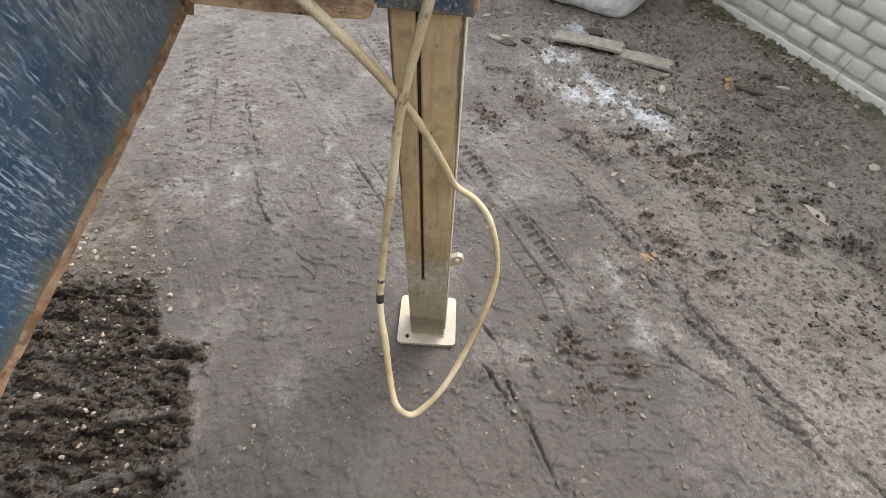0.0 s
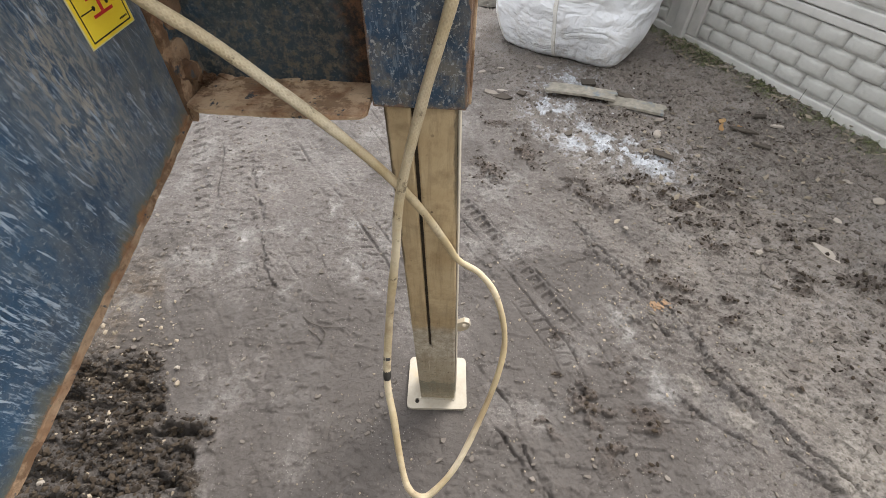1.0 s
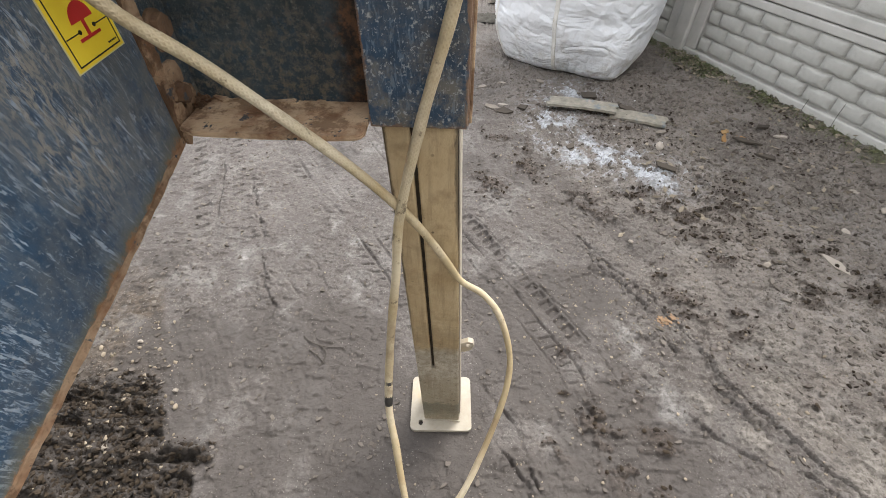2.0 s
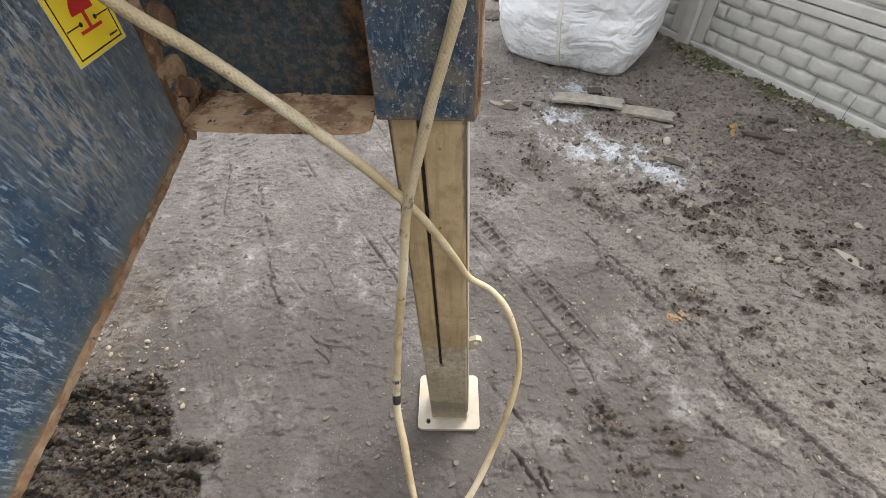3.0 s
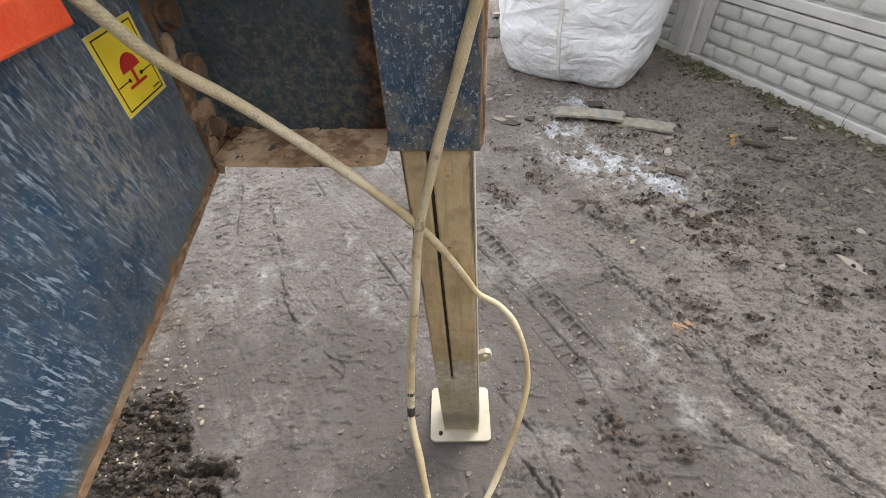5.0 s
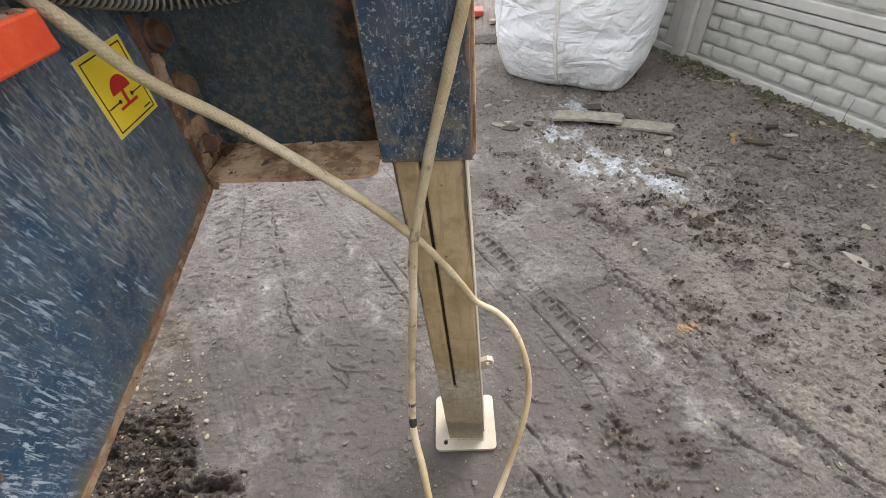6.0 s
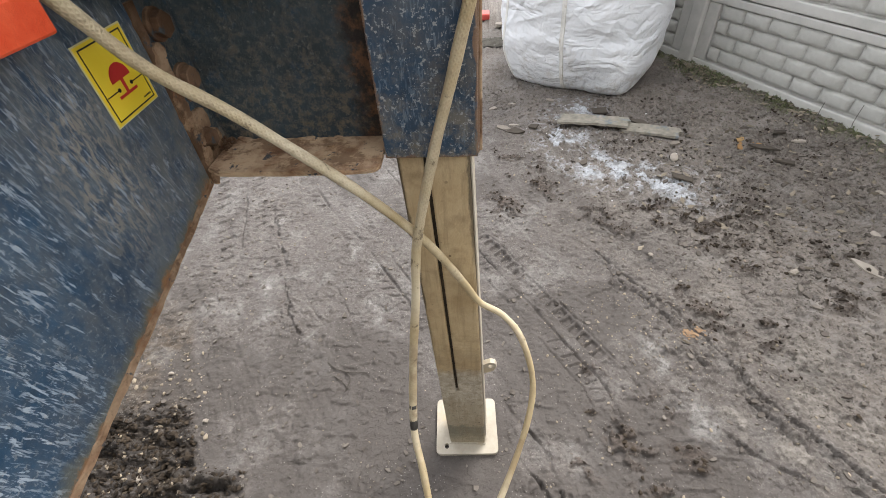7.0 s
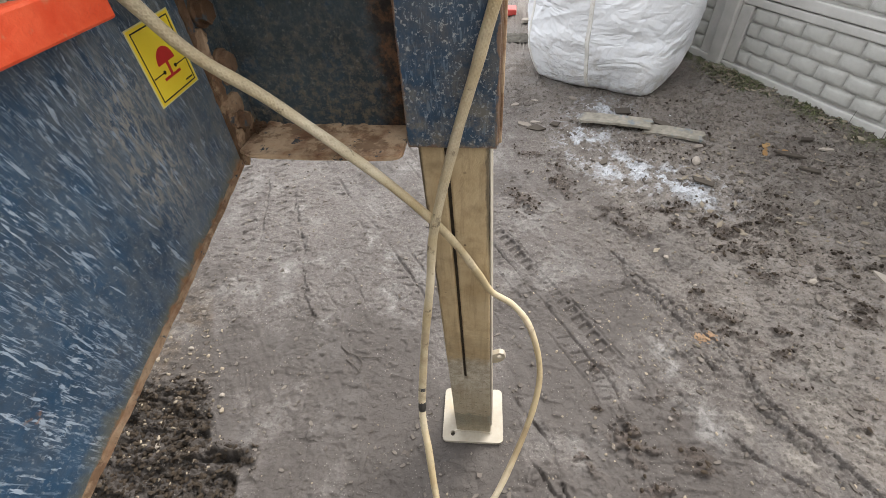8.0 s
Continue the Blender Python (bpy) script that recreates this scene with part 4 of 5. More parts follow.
def build_machine():
    frame_thing = thing("machine_frame", (-0.1, 0.86, 1.1), "worn dark blue steel machine frame with rusty edges", "machine")
    # side sheet, with a slightly wavy torn lower edge
    bm = bmesh.new()
    rng = random.Random(3)
    ys = [-0.35 + i * (0.795 + 0.35) / 90 for i in range(91)]
    outline = [(y, edge_z(y) + 0.006 + rng.uniform(-0.0012, 0.0012)) for y in ys] + [(0.797, 1.25), (0.796, 1.40), (0.794, 1.9), (-0.35, 1.9)]
    outline_prism(bm, outline, 0.010, lambda u, v, w: Vector((X_SIDE - 0.010 + w, u, v)))
    side = part("side_sheet", bm, M_SIDE, frame_thing, "blue sheet scratched through to pale primer")
    bm = bmesh.new()
    low = [(y, edge_z(y) - 0.001 + rng.uniform(-0.0015, 0.0015)) for y in ys]
    high = [(y, edge_z(y) + 0.007 + rng.uniform(-0.002, 0.003)) for y in reversed(ys)]
    outline_prism(bm, low + high, 0.017, lambda u, v, w: Vector((X_SIDE - 0.014 + w, u, v)))
    part("edge_bar", bm, M_RUST_EDGE, side, "rusty lower edge")
    # end plate with the bolts, behind the seam
    bm = bmesh.new()
    box(bm, (X_SIDE - 0.03, 0.802, 1.098), (X_SIDE - 0.003, 0.884, 1.9), 0.002)
    flange = part("end_flange", bm, M_BACK, frame_thing)
    bm = bmesh.new()
    seam = [(0.797 + rng.uniform(-0.003, 0.003), 1.10 + i * 0.012) for i in range(22)]
    other = [(0.809 + rng.uniform(-0.004, 0.005), 1.10 + i * 0.012) for i in reversed(range(22))]
    outline_prism(bm, [(u, v) for u, v in other[::-1]] + seam[::-1], 0.006, lambda u, v, w: Vector((X_SIDE - 0.004 + w, u, v)))
    part("weld_seam", bm, M_RUST_DARK, flange, "cracked rusty weld seam")
    for y, z, size in ((0.838, 1.318, 0.017), (0.846, 1.245, 0.017), (0.832, 1.160, 0.014)):
        bm = bmesh.new()
        for r0, x0, x1, sides, turn in ((size * 1.25, -0.004, 0.003, 20, 0.0), (size, 0.002, 0.014, 6, 0.35)):
            pts = [(y + r0 * math.cos(turn + 2 * math.pi * k / sides), z + r0 * math.sin(turn + 2 * math.pi * k / sides)) for k in range(sides)]
            outline_prism(bm, pts, x1 - x0, lambda u, v, w, x0=x0: Vector((X_SIDE + x0 + w, u, v)))
        bmesh.ops.bevel(bm, geom=bm.edges[:], offset=0.0012, segments=1, affect="EDGES")
        part("bolt", bm, M_RUST_DARK, flange, "rusty hexagon bolt")
    # the body of the machine behind the sheet
    bm = bmesh.new()
    box(bm, (-1.7, -1.6, 1.16), (X_SIDE - 0.042, 0.78, 2.3), 0.02)
    part("machine_body", bm, M_BACK, frame_thing)
    # back sheet
    bm = bmesh.new()
    box(bm, (X_SIDE - 0.04, 0.8855, 1.10), (0.0135, 0.897, 1.9), 0.002)
    part("back_sheet", bm, M_BACK, frame_thing, "grimy dark blue-grey sheet")
    # shelf flange with a rounded free corner and a lipped front
    bm = bmesh.new()
    pts = [(X_SIDE + 0.003, 0.795), (X_SIDE + 0.025, 0.782)]
    pts += [(x, 0.783 + rng.uniform(-0.001, 0.001)) for x in (-0.2, -0.17, -0.13, -0.10, -0.07, -0.04)]
    pts += [(-0.006, 0.7835), (0.004, 0.786), (0.010, 0.791), (0.0115, 0.800), (0.0115, 0.885), (X_SIDE + 0.003, 0.885)]
    outline_prism(bm, pts, 0.0085, lambda u, v, w: Vector((u, v, 1.1195 + w)))
    bmesh.ops.bevel(bm, geom=bm.edges[:], offset=0.003, segments=2, affect="EDGES")
    shelf = part("shelf_flange", bm, M_RUST, frame_thing, "rusty steel flange caked with dry mud")
    bm = bmesh.new()
    for _ in range(26):
        slab(bm, (rng.uniform(-0.225, -0.02), rng.choice((rng.uniform(0.795, 0.875), rng.uniform(0.865, 0.88))), 1.1265), (rng.uniform(0.008, 0.034), rng.uniform(0.006, 0.016)), rng.uniform(0.0015, 0.004), rng.uniform(-0.4, 0.4), rng, 0.0, rng.choice((6, 7, 8)))
    part("mud_crust", bm, M_RUST, shelf)["kind"] = "stuff"
    # thick scales of rust along the seam and round the bolts
    bm = bmesh.new()
    for k in range(16):
        z, y = 1.105 + k * 0.0125, 0.812 + rng.uniform(-0.004, 0.006)
        pts = [(y + 0.011 * math.cos(a) * rng.uniform(0.7, 1.25), z + 0.012 * math.sin(a) * rng.uniform(0.8, 1.25)) for a in (2 * math.pi * i / 7 for i in range(7))]
        outline_prism(bm, pts, rng.uniform(0.005, 0.010), lambda u, v, w: Vector((X_SIDE - 0.004 + w + rng.uniform(-0.001, 0.001), u, v)))
    for y, z, reach in ((0.846, 1.225, 0.020), (0.838, 1.185, 0.024), (0.850, 1.145, 0.022), (0.835, 1.125, 0.020), (0.862, 1.118, 0.018)):
        pts = [(y + reach * math.cos(a) * rng.uniform(0.6, 1.0), z + reach * math.sin(a) * rng.uniform(0.6, 1.0)) for a in (2 * math.pi * i / 9 for i in range(9))]
        outline_prism(bm, pts, rng.uniform(0.004, 0.008), lambda u, v, w: Vector((X_SIDE - 0.005 + w + rng.uniform(-0.001, 0.001), u, v)))
    bmesh.ops.recalc_face_normals(bm, faces=bm.faces)
    part("rust_crust", bm, M_RUST_EDGE, flange, "thick flaking scales of brown rust")["kind"] = "stuff"
    # earth gathered in the corner
    bm = bmesh.new()
    for _ in range(50):
        a = abs(rng.gauss(0, 0.012))
        lump(bm, (X_SIDE + rng.uniform(0.0, 0.02), 0.880 - rng.uniform(0, 0.035), 1.127 + a * 0.5), rng.uniform(0.002, 0.0045), rng, 0.6)
    part("caked_dirt", bm, M_RUST_DARK, shelf, "brown earth caked in the corner")["kind"] = "stuff"
    # sleeve: an open rectangular tube round the leg
    bm = bmesh.new()
    x0, x1, y0, y1, t = 0.014, 0.155, 0.828, 0.975, 0.010
    z0, z1 = 1.118, 1.9
    box(bm, (x0, y0, z0), (x1, y0 + 0.007, z1), 0.0025)
    sleeve = part("sleeve_front", bm, M_SLEEVE, frame_thing, "speckled dark blue front of the leg sleeve")
    for lo, hi in (((x0 + 0.0005, y0 + 0.0075, z0 + 0.002), (x0 + t, y1, z1 - 0.001)), ((x1 - t, y0 + 0.0075, z0 + 0.002), (x1 + 0.002, y1, z1 - 0.001)), ((x0 + t + 0.001, y1 - t, z0 + 0.002), (x1 - t - 0.001, y1, z1 - 0.001))):
        bm = bmesh.new()
        box(bm, lo, hi, 0.002)
        part("sleeve_wall", bm, M_SLEEVE, frame_thing)
    bm = bmesh.new()
    box(bm, (x1 + 0.002, y0 + 0.012, z0 + 0.004), (x1 + 0.006, y1 - 0.01, z1 - 0.004), 0.001)
    part("rust_scale", bm, M_RUST, sleeve, "rusted side of the sleeve")
    bm = bmesh.new()
    box(bm, (0.066, y0 - 0.0015, 1.214), (0.102, y0 + 0.001, 1.226), 0.0006)
    part("filled_slot", bm, M_SLEEVE, sleeve)
    # orange-red bar on the side sheet, earth on its top
    bm = bmesh.new()
    box(bm, (X_SIDE + 0.0005, -0.2, 1.363), (X_SIDE + 0.038, 0.652, 1.399), 0.003)
    bar = part("red_bar", bm, M_RED, frame_thing, "faded orange-red painted steel bar")
    bm = bmesh.new()
    for _ in range(160):
        lump(bm, (rng.uniform(X_SIDE + 0.004, X_SIDE + 0.03), rng.uniform(0.2, 0.645), 1.399), rng.uniform(0.004, 0.011), rng, 0.4)
    part("dried_dirt", bm, M_DIRT_TOP, bar)["kind"] = "stuff"


# ---- the support leg ----
LEG_TOP, LEG_FOOT = Vector((0.084, 0.8385, 1.115)), Vector((0.111, 0.876, 0.014))


def build_leg():
    leg = thing("support_leg", (0.111, 0.93, 0.0), "beige painted steel outrigger leg with square foot plate", "support leg")
    axis = (LEG_TOP - LEG_FOOT).normalized()
    right = Vector((1, 0, 0))
    right = (right - axis * right.dot(axis)).normalized()
    deep = axis.cross(right)
    if deep.y < 0:
        deep = -deep
    m = Matrix((right, deep, axis)).transposed().to_4x4()
    m.translation = LEG_FOOT
    w, d, top, slot_z = 0.114, 0.096, 1.19, 0.352
    bm = bmesh.new()
    cut0, cut1 = -0.0155, -0.0085
    box(bm, (-w / 2, 0.0, 0.0), (cut0, d, top), 0.004, m)
    box(bm, (cut1, 0.0, slot_z - 0.004), (w / 2, d, top), 0.004, m)
    box(bm, (cut0 - 0.006, 0.0004, 0.0), (w / 2, d - 0.0005, slot_z), 0.004, m)
    tube_part = part("leg_tube", bm, M_TAN, leg)
    # dark core set back inside the slot
    bm = bmesh.new()
    box(bm, (cut0 - 0.002, 0.010, slot_z - 0.01), (cut1 + 0.002, d - 0.01, top - 0.01), 0.0, m)
    part("guide_groove", bm, M_GROOVE, tube_part, "dark guide groove")
    bm = bmesh.new()
    box(bm, (w / 2 + 0.0005, 0.006, 0.04), (w / 2 + 0.004, d - 0.004, top - 0.02), 0.0015, m)
    part("side_strip", bm, M_FOOT, tube_part, "pale cream side face")
    # weld fillet at the foot
    bm = bmesh.new()
    rng = random.Random(8)
    for k in range(40):
        a = k / 40
        lump(bm, m @ Vector((-w / 2 + a * w, -0.001, 0.0)), 0.0045, rng, 0.8)
        lump(bm, m @ Vector((w / 2 + 0.001, a * d, 0.0)), 0.0045, rng, 0.8)
    part("weld_bead", bm, M_FOOT, tube_part)
    # foot plate with rounded corners and one through hole
    bm = bmesh.new()
    x0, x1, y0, y1, r = 0.010, 0.211, 0.846, 1.036, 0.016
    pts = []
    for cx, cy, a0 in ((x1 - r, y0 + r, -90), (x1 - r, y1 - r, 0), (x0 + r, y1 - r, 90), (x0 + r, y0 + r, 180)):
        pts += [(cx + r * math.cos(radians(a0 + k * 18)), cy + r * math.sin(radians(a0 + k * 18))) for k in range(6)]
    hole = [(0.044 + 0.0075 * math.cos(2 * math.pi * k / 16), 0.872 + 0.009 * math.sin(2 * math.pi * k / 16)) for k in range(16)]
    for z, up in ((0.013, True), (0.0, False)):
        outer = [bm.verts.new((u, v, z)) for u, v in pts]
        inner = [bm.verts.new((u, v, z)) for u, v in hole]
        es = [bm.edges.new((ring[i], ring[(i + 1) % len(ring)])) for ring in (outer, inner) for i in range(len(ring))]
        bmesh.ops.triangle_fill(bm, use_beauty=True, use_dissolve=False, edges=es)
        if up:
            upper = (outer, inner)
        else:
            for a, b in zip(upper, (outer, inner)):
                for i in range(len(a)):
                    j = (i + 1) % len(a)
                    bm.faces.new((b[i], b[j], a[j], a[i]))
    bmesh.ops.recalc_face_normals(bm, faces=bm.faces)
    bmesh.ops.rotate(bm, verts=bm.verts, cent=(0.21, 0.846, 0), matrix=Matrix.Rotation(radians(3.0), 3, "Z"))
    part("foot_plate", bm, M_FOOT, leg, "cream steel foot plate with a drilled hole")
    # lug with an eye on the side of the tube
    bm = bmesh.new()
    pts, c = [], (0.024, 0.0)
    outer = [(0.0, -0.028), (0.014, -0.026), (0.030, -0.014), (0.037, 0.004), (0.033, 0.020), (0.020, 0.025), (0.008, 0.018), (0.0, 0.012)]
    eye = [(0.022 + 0.008 * math.cos(2 * math.pi * k / 14), 0.006 + 0.008 * math.sin(2 * math.pi * k / 14)) for k in range(14)]
    sides = []
    for yy in (0.042, 0.056):
        o = [bm.verts.new(m @ Vector((w / 2 + 0.003 + u, yy, 0.405 + v))) for u, v in outer]
        e = [bm.verts.new(m @ Vector((w / 2 + 0.003 + u, yy, 0.405 + v))) for u, v in eye]
        es = [bm.edges.new((ring[i], ring[(i + 1) % len(ring)])) for ring in (o, e) for i in range(len(ring))]
        bmesh.ops.triangle_fill(bm, use_beauty=True, use_dissolve=False, edges=es)
        sides.append((o, e))
    for a, b in zip(*sides):
        for i in range(len(a)):
            j = (i + 1) % len(a)
            bm.faces.new((b[i], b[j], a[j], a[i]))
    bmesh.ops.recalc_face_normals(bm, faces=bm.faces)
    part("lug", bm, M_FOOT, leg, "cream lug with an eye")


# ---- warning sticker ----
def build_sticker():
    c, turn = Vector((X_SIDE + 0.0006, 0.7330, 1.2935)), radians(1.5)
    wide, tall = 0.085, 0.0915

    def place(lift):
        def at(u, v, w):
            a, b = (u - 0.5) * wide, (0.5 - v) * tall
            return c + Vector((lift + w, a * math.cos(turn) - b * math.sin(turn), a * math.sin(turn) + b * math.cos(turn)))
        return at

    sign = thing("warning_sticker", c, "yellow sticker with a red emergency stop symbol", "sign")

    def flat(name, outlines, material, lift, label=""):
        bm = bmesh.new()
        for o in outlines:
            outline_prism(bm, o, 0.0004, place(lift))
        bmesh.ops.recalc_face_normals(bm, faces=bm.faces)
        return part(name, bm, material, sign, label)

    rect = lambda a, b, p, q: [(a, b), (p, b), (p, q), (a, q)]
    disc = lambda u, v, r: [(u + r * math.cos(2 * math.pi * k / 16), v + r * wide / tall * math.sin(2 * math.pi * k / 16)) for k in range(16)]
    flat("backing", [rect(0, 0, 1, 1)], M_PALE_EDGE, 0.0)
    flat("face", [rect(0.022, 0.018, 0.978, 0.982)], M_YELLOW, 0.0005)
    a, b, t = 0.07, 0.055, 0.016
    flat("border", [rect(a, b, 1 - a, b + t), rect(a, 1 - b - t, 1 - a, 1 - b), rect(a, b + t, a + t, 1 - b - t), rect(1 - a - t, b + t, 1 - a, 1 - b - t)], M_BLACK_INK, 0.001, "thin black border")
    dome = [(0.5 + 0.2 * math.cos(math.pi * k / 18), 0.54 - 0.2 * wide / tall * math.sin(math.pi * k / 18) * 1.05) for k in range(19)]
    flat("mushroom_head", [dome], M_RED_INK, 0.001, "red mushroom push-button head")
    flat("stem", [rect(0.472, 0.54, 0.528, 0.70)], M_RED_INK, 0.001)
    flat("base_line", [rect(0.30, 0.70, 0.70, 0.735)], M_RED_INK, 0.0012)
    flat("contact", [rect(0.10, 0.632, 0.34, 0.645), disc(0.36, 0.638, 0.028)], M_BLACK_INK, 0.001)
    flat("contact", [rect(0.66, 0.632, 0.90, 0.645), disc(0.64, 0.638, 0.028)], M_BLACK_INK, 0.001)
    flat("code_bar", [rect(0.72 + 0.035 * k, 0.87, 0.745 + 0.035 * k, 0.89) for k in range(5)], M_BLACK_INK, 0.001)


# ---- cable and conduit ----
CABLE = [
    (-0.262, 0.55, 1.55), (-0.236, 0.665, 1.405), (-0.212, 0.722, 1.305), (-0.148, 0.757, 1.226), (-0.031, 0.780, 1.100), (0.045, 0.792, 1.006), (0.089, 0.804, 0.932),
    (0.125, 0.818, 0.851), (0.155, 0.822, 0.790), (0.201, 0.809, 0.766), (0.237, 0.784, 0.727), (0.261, 0.741, 0.658),
    (0.257, 0.693, 0.601), (0.227, 0.624, 0.525), (0.179, 0.540, 0.450), (0.134, 0.494, 0.410), (0.105, 0.481, 0.400),
    (0.075, 0.495, 0.414), (0.055, 0.540, 0.457), (0.036, 0.602, 0.515), (0.018, 0.660, 0.575), (0.025, 0.722, 0.722),
    (0.041, 0.761, 0.866), (0.053, 0.785, 0.985), (0.092, 0.800, 1.145), (0.130, 0.812, 1.274), (0.165, 0.815, 1.42), (0.19, 0.80, 1.7),
]


def build_cable():
    path = spline(CABLE, 0.007)
    cable = thing("power_cable", path[len(path) // 2], "dirty cream braided cable hanging in a loop", "cable")
    bm = bmesh.new()
    rng = random.Random(2)
    tube(bm, path, lambda s: 0.0063 + 0.0019 * min(1.0, abs(s - 1.25) / 0.65) ** 1.5 + 0.0003 * math.sin(s * 37) + 0.0002 * math.sin(s * 91), 14)
    part("sheath", bm, M_CABLE, cable, smooth=True)
    # a taped joint and a whitish stretch below it
    i = min(range(len(path)), key=lambda k: (path[k] - Vector((0.017, 0.668, 0.59))).length)
    bm = bmesh.new()
    tube(bm, path[i - 3:i + 7], lambda s: 0.0078 + 0.0010 * abs(math.sin(s * 143) * math.sin(s * 61 + 1)), 12)
    part("tape_wrap", bm, M_TAPE, cable, "ragged black insulating tape", smooth=True)
    bm = bmesh.new()
    tube(bm, path[i - 10:i - 3], 0.0073, 12)
    part("pale_sleeve", bm, M_WHITE_TAPE, cable, "whitish sleeve below the tape", smooth=True)


def build_conduit():
    path = spline([(-0.238, 0.52, 1.475), (-0.236, 0.60, 1.443), (-0.235, 0.676, 1.414), (-0.235, 0.743, 1.391), (-0.226, 0.815, 1.368), (-0.18, 0.853, 1.361), (-0.12, 0.860, 1.367), (-0.03, 0.862, 1.41)], 0.0022)
    bm = bmesh.new()
    tube(bm, path, lambda s: 0.0145 + 0.0030 * math.sin(s * 2 * math.pi / 0.0098), 14)
    solo("corrugated_conduit", bm, M_HOSE, "black corrugated plastic cable conduit", "conduit", smooth=True)


# ---- big bag ----
def build_bag():
    centre, turn = Vector((0.945, 4.02, 0.0)), radians(62)
    bag = thing("bulk_bag", centre, "full white woven bulk bag standing on the mud", "bag")
    rng_seed = 21

    rng = random.Random(12)
    creases = [(rng.uniform(0, 6.283), rng.uniform(0.05, 0.95), rng.uniform(-1.1, 1.1), rng.uniform(0.10, 0.34), rng.uniform(0.010, 0.022), rng.choice((-1, 1)) * rng.uniform(0.005, 0.012)) for _ in range(80)]

    def skin(a, z, lift=0.0):
        """A point on the bag at an angle and height."""
        rise = min(1, z / 0.40)
        p = 5.0 - 2.6 * rise
        ca, sa = math.cos(a), math.sin(a)
        r0 = (abs(ca) ** p + abs(sa) ** p) ** (-1 / p)
        base = 0.468 + 0.132 * math.sin(rise * math.pi / 2) - 0.12 * max(0, z - 0.6) ** 1.5
        tuck = 0.03 * max(0.0, 1 - z / 0.05) ** 2
        r = (base - tuck) * r0
        q = Vector((ca * 2.3, sa * 2.3, z * 2.2))
        r += 0.030 * noise.noise(q * 0.9 + Vector((rng_seed, 0, 0))) + 0.010 * noise.noise(q * 2.1)
        r += 0.022 * noise.noise(Vector((q.x * 0.8, q.y * 0.8, q.z * 2.4 + 9))) - 0.018 * math.exp(-((z - 0.30) / 0.06) ** 2) * (0.5 + noise.noise(q))
        for a0, z0, lean, long, thin, deep in creases:
            u = (a - a0 + math.pi) % (2 * math.pi) - math.pi
            if abs(u) < 0.7 and abs(z - z0) < 0.4:
                u, w = u * 0.58, z - z0
                s, d = u * math.cos(lean) + w * math.sin(lean), w * math.cos(lean) - u * math.sin(lean) + 0.10 * u * u
                if abs(s) < long:
                    r += deep * math.exp(-abs(d) / thin) * (1 - (s / long) ** 2)
        gather = abs(noise.noise(Vector((q.x * 4.0, q.y * 4.0, q.z * 1.2 - 6))))
        r -= 0.012 * max(0.0, 1 - gather / 0.15) * max(0.0, 1 - abs(z - 0.06) / 0.16)
        a2 = a + turn
        return centre + Vector(((r + lift) * math.cos(a2) + 0.045 * (1 - rise), (r + lift) * math.sin(a2), z))

    bm = bmesh.new()
    na, nz = 300, 130
    rings = []
    for j in range(nz + 1):
        z = 0.004 + 1.02 * j / nz
        rings.append([bm.verts.new(skin(2 * math.pi * i / na, z)) for i in range(na)])
    for j in range(nz):
        for i in range(na):
            bm.faces.new((rings[j][i], rings[j][(i + 1) % na], rings[j + 1][(i + 1) % na], rings[j + 1][i]))
    for ring, z in ((rings[0], 0.004), (rings[-1], 1.09)):
        tip = bm.verts.new(centre + Vector((0, 0, z)))
        for i in range(na):
            bm.faces.new((ring[i], ring[(i + 1) % na], tip) if z > 0.5 else (ring[(i + 1) % na], ring[i], tip))
    body = part("bag_body", bm, M_BAG, bag, smooth=True)
    for mid, sway in ((radians(-179), 0.05), (radians(-63), -0.03), (radians(46), 0.0), (radians(136), 0.0)):
        bm = bmesh.new()
        rows = []
        for j in range(61):
            z = 0.015 + 1.0 * j / 60
            a = mid + sway * math.sin(z * 3.0)
            rows.append([bm.verts.new(skin(a + o * 0.6, z, l * 0.8)) for o, l in ((-0.042, 0.001), (-0.036, 0.006), (-0.02, 0.009), (-0.004, 0.005), (0.004, 0.005), (0.02, 0.009), (0.036, 0.006), (0.042, 0.001))])
        for j in range(60):
            for i in range(7):
                bm.faces.new((rows[j][i], rows[j][i + 1], rows[j + 1][i + 1], rows[j + 1][i]))
        part("webbing_strap", bm, M_SEAM, body, smooth=True)


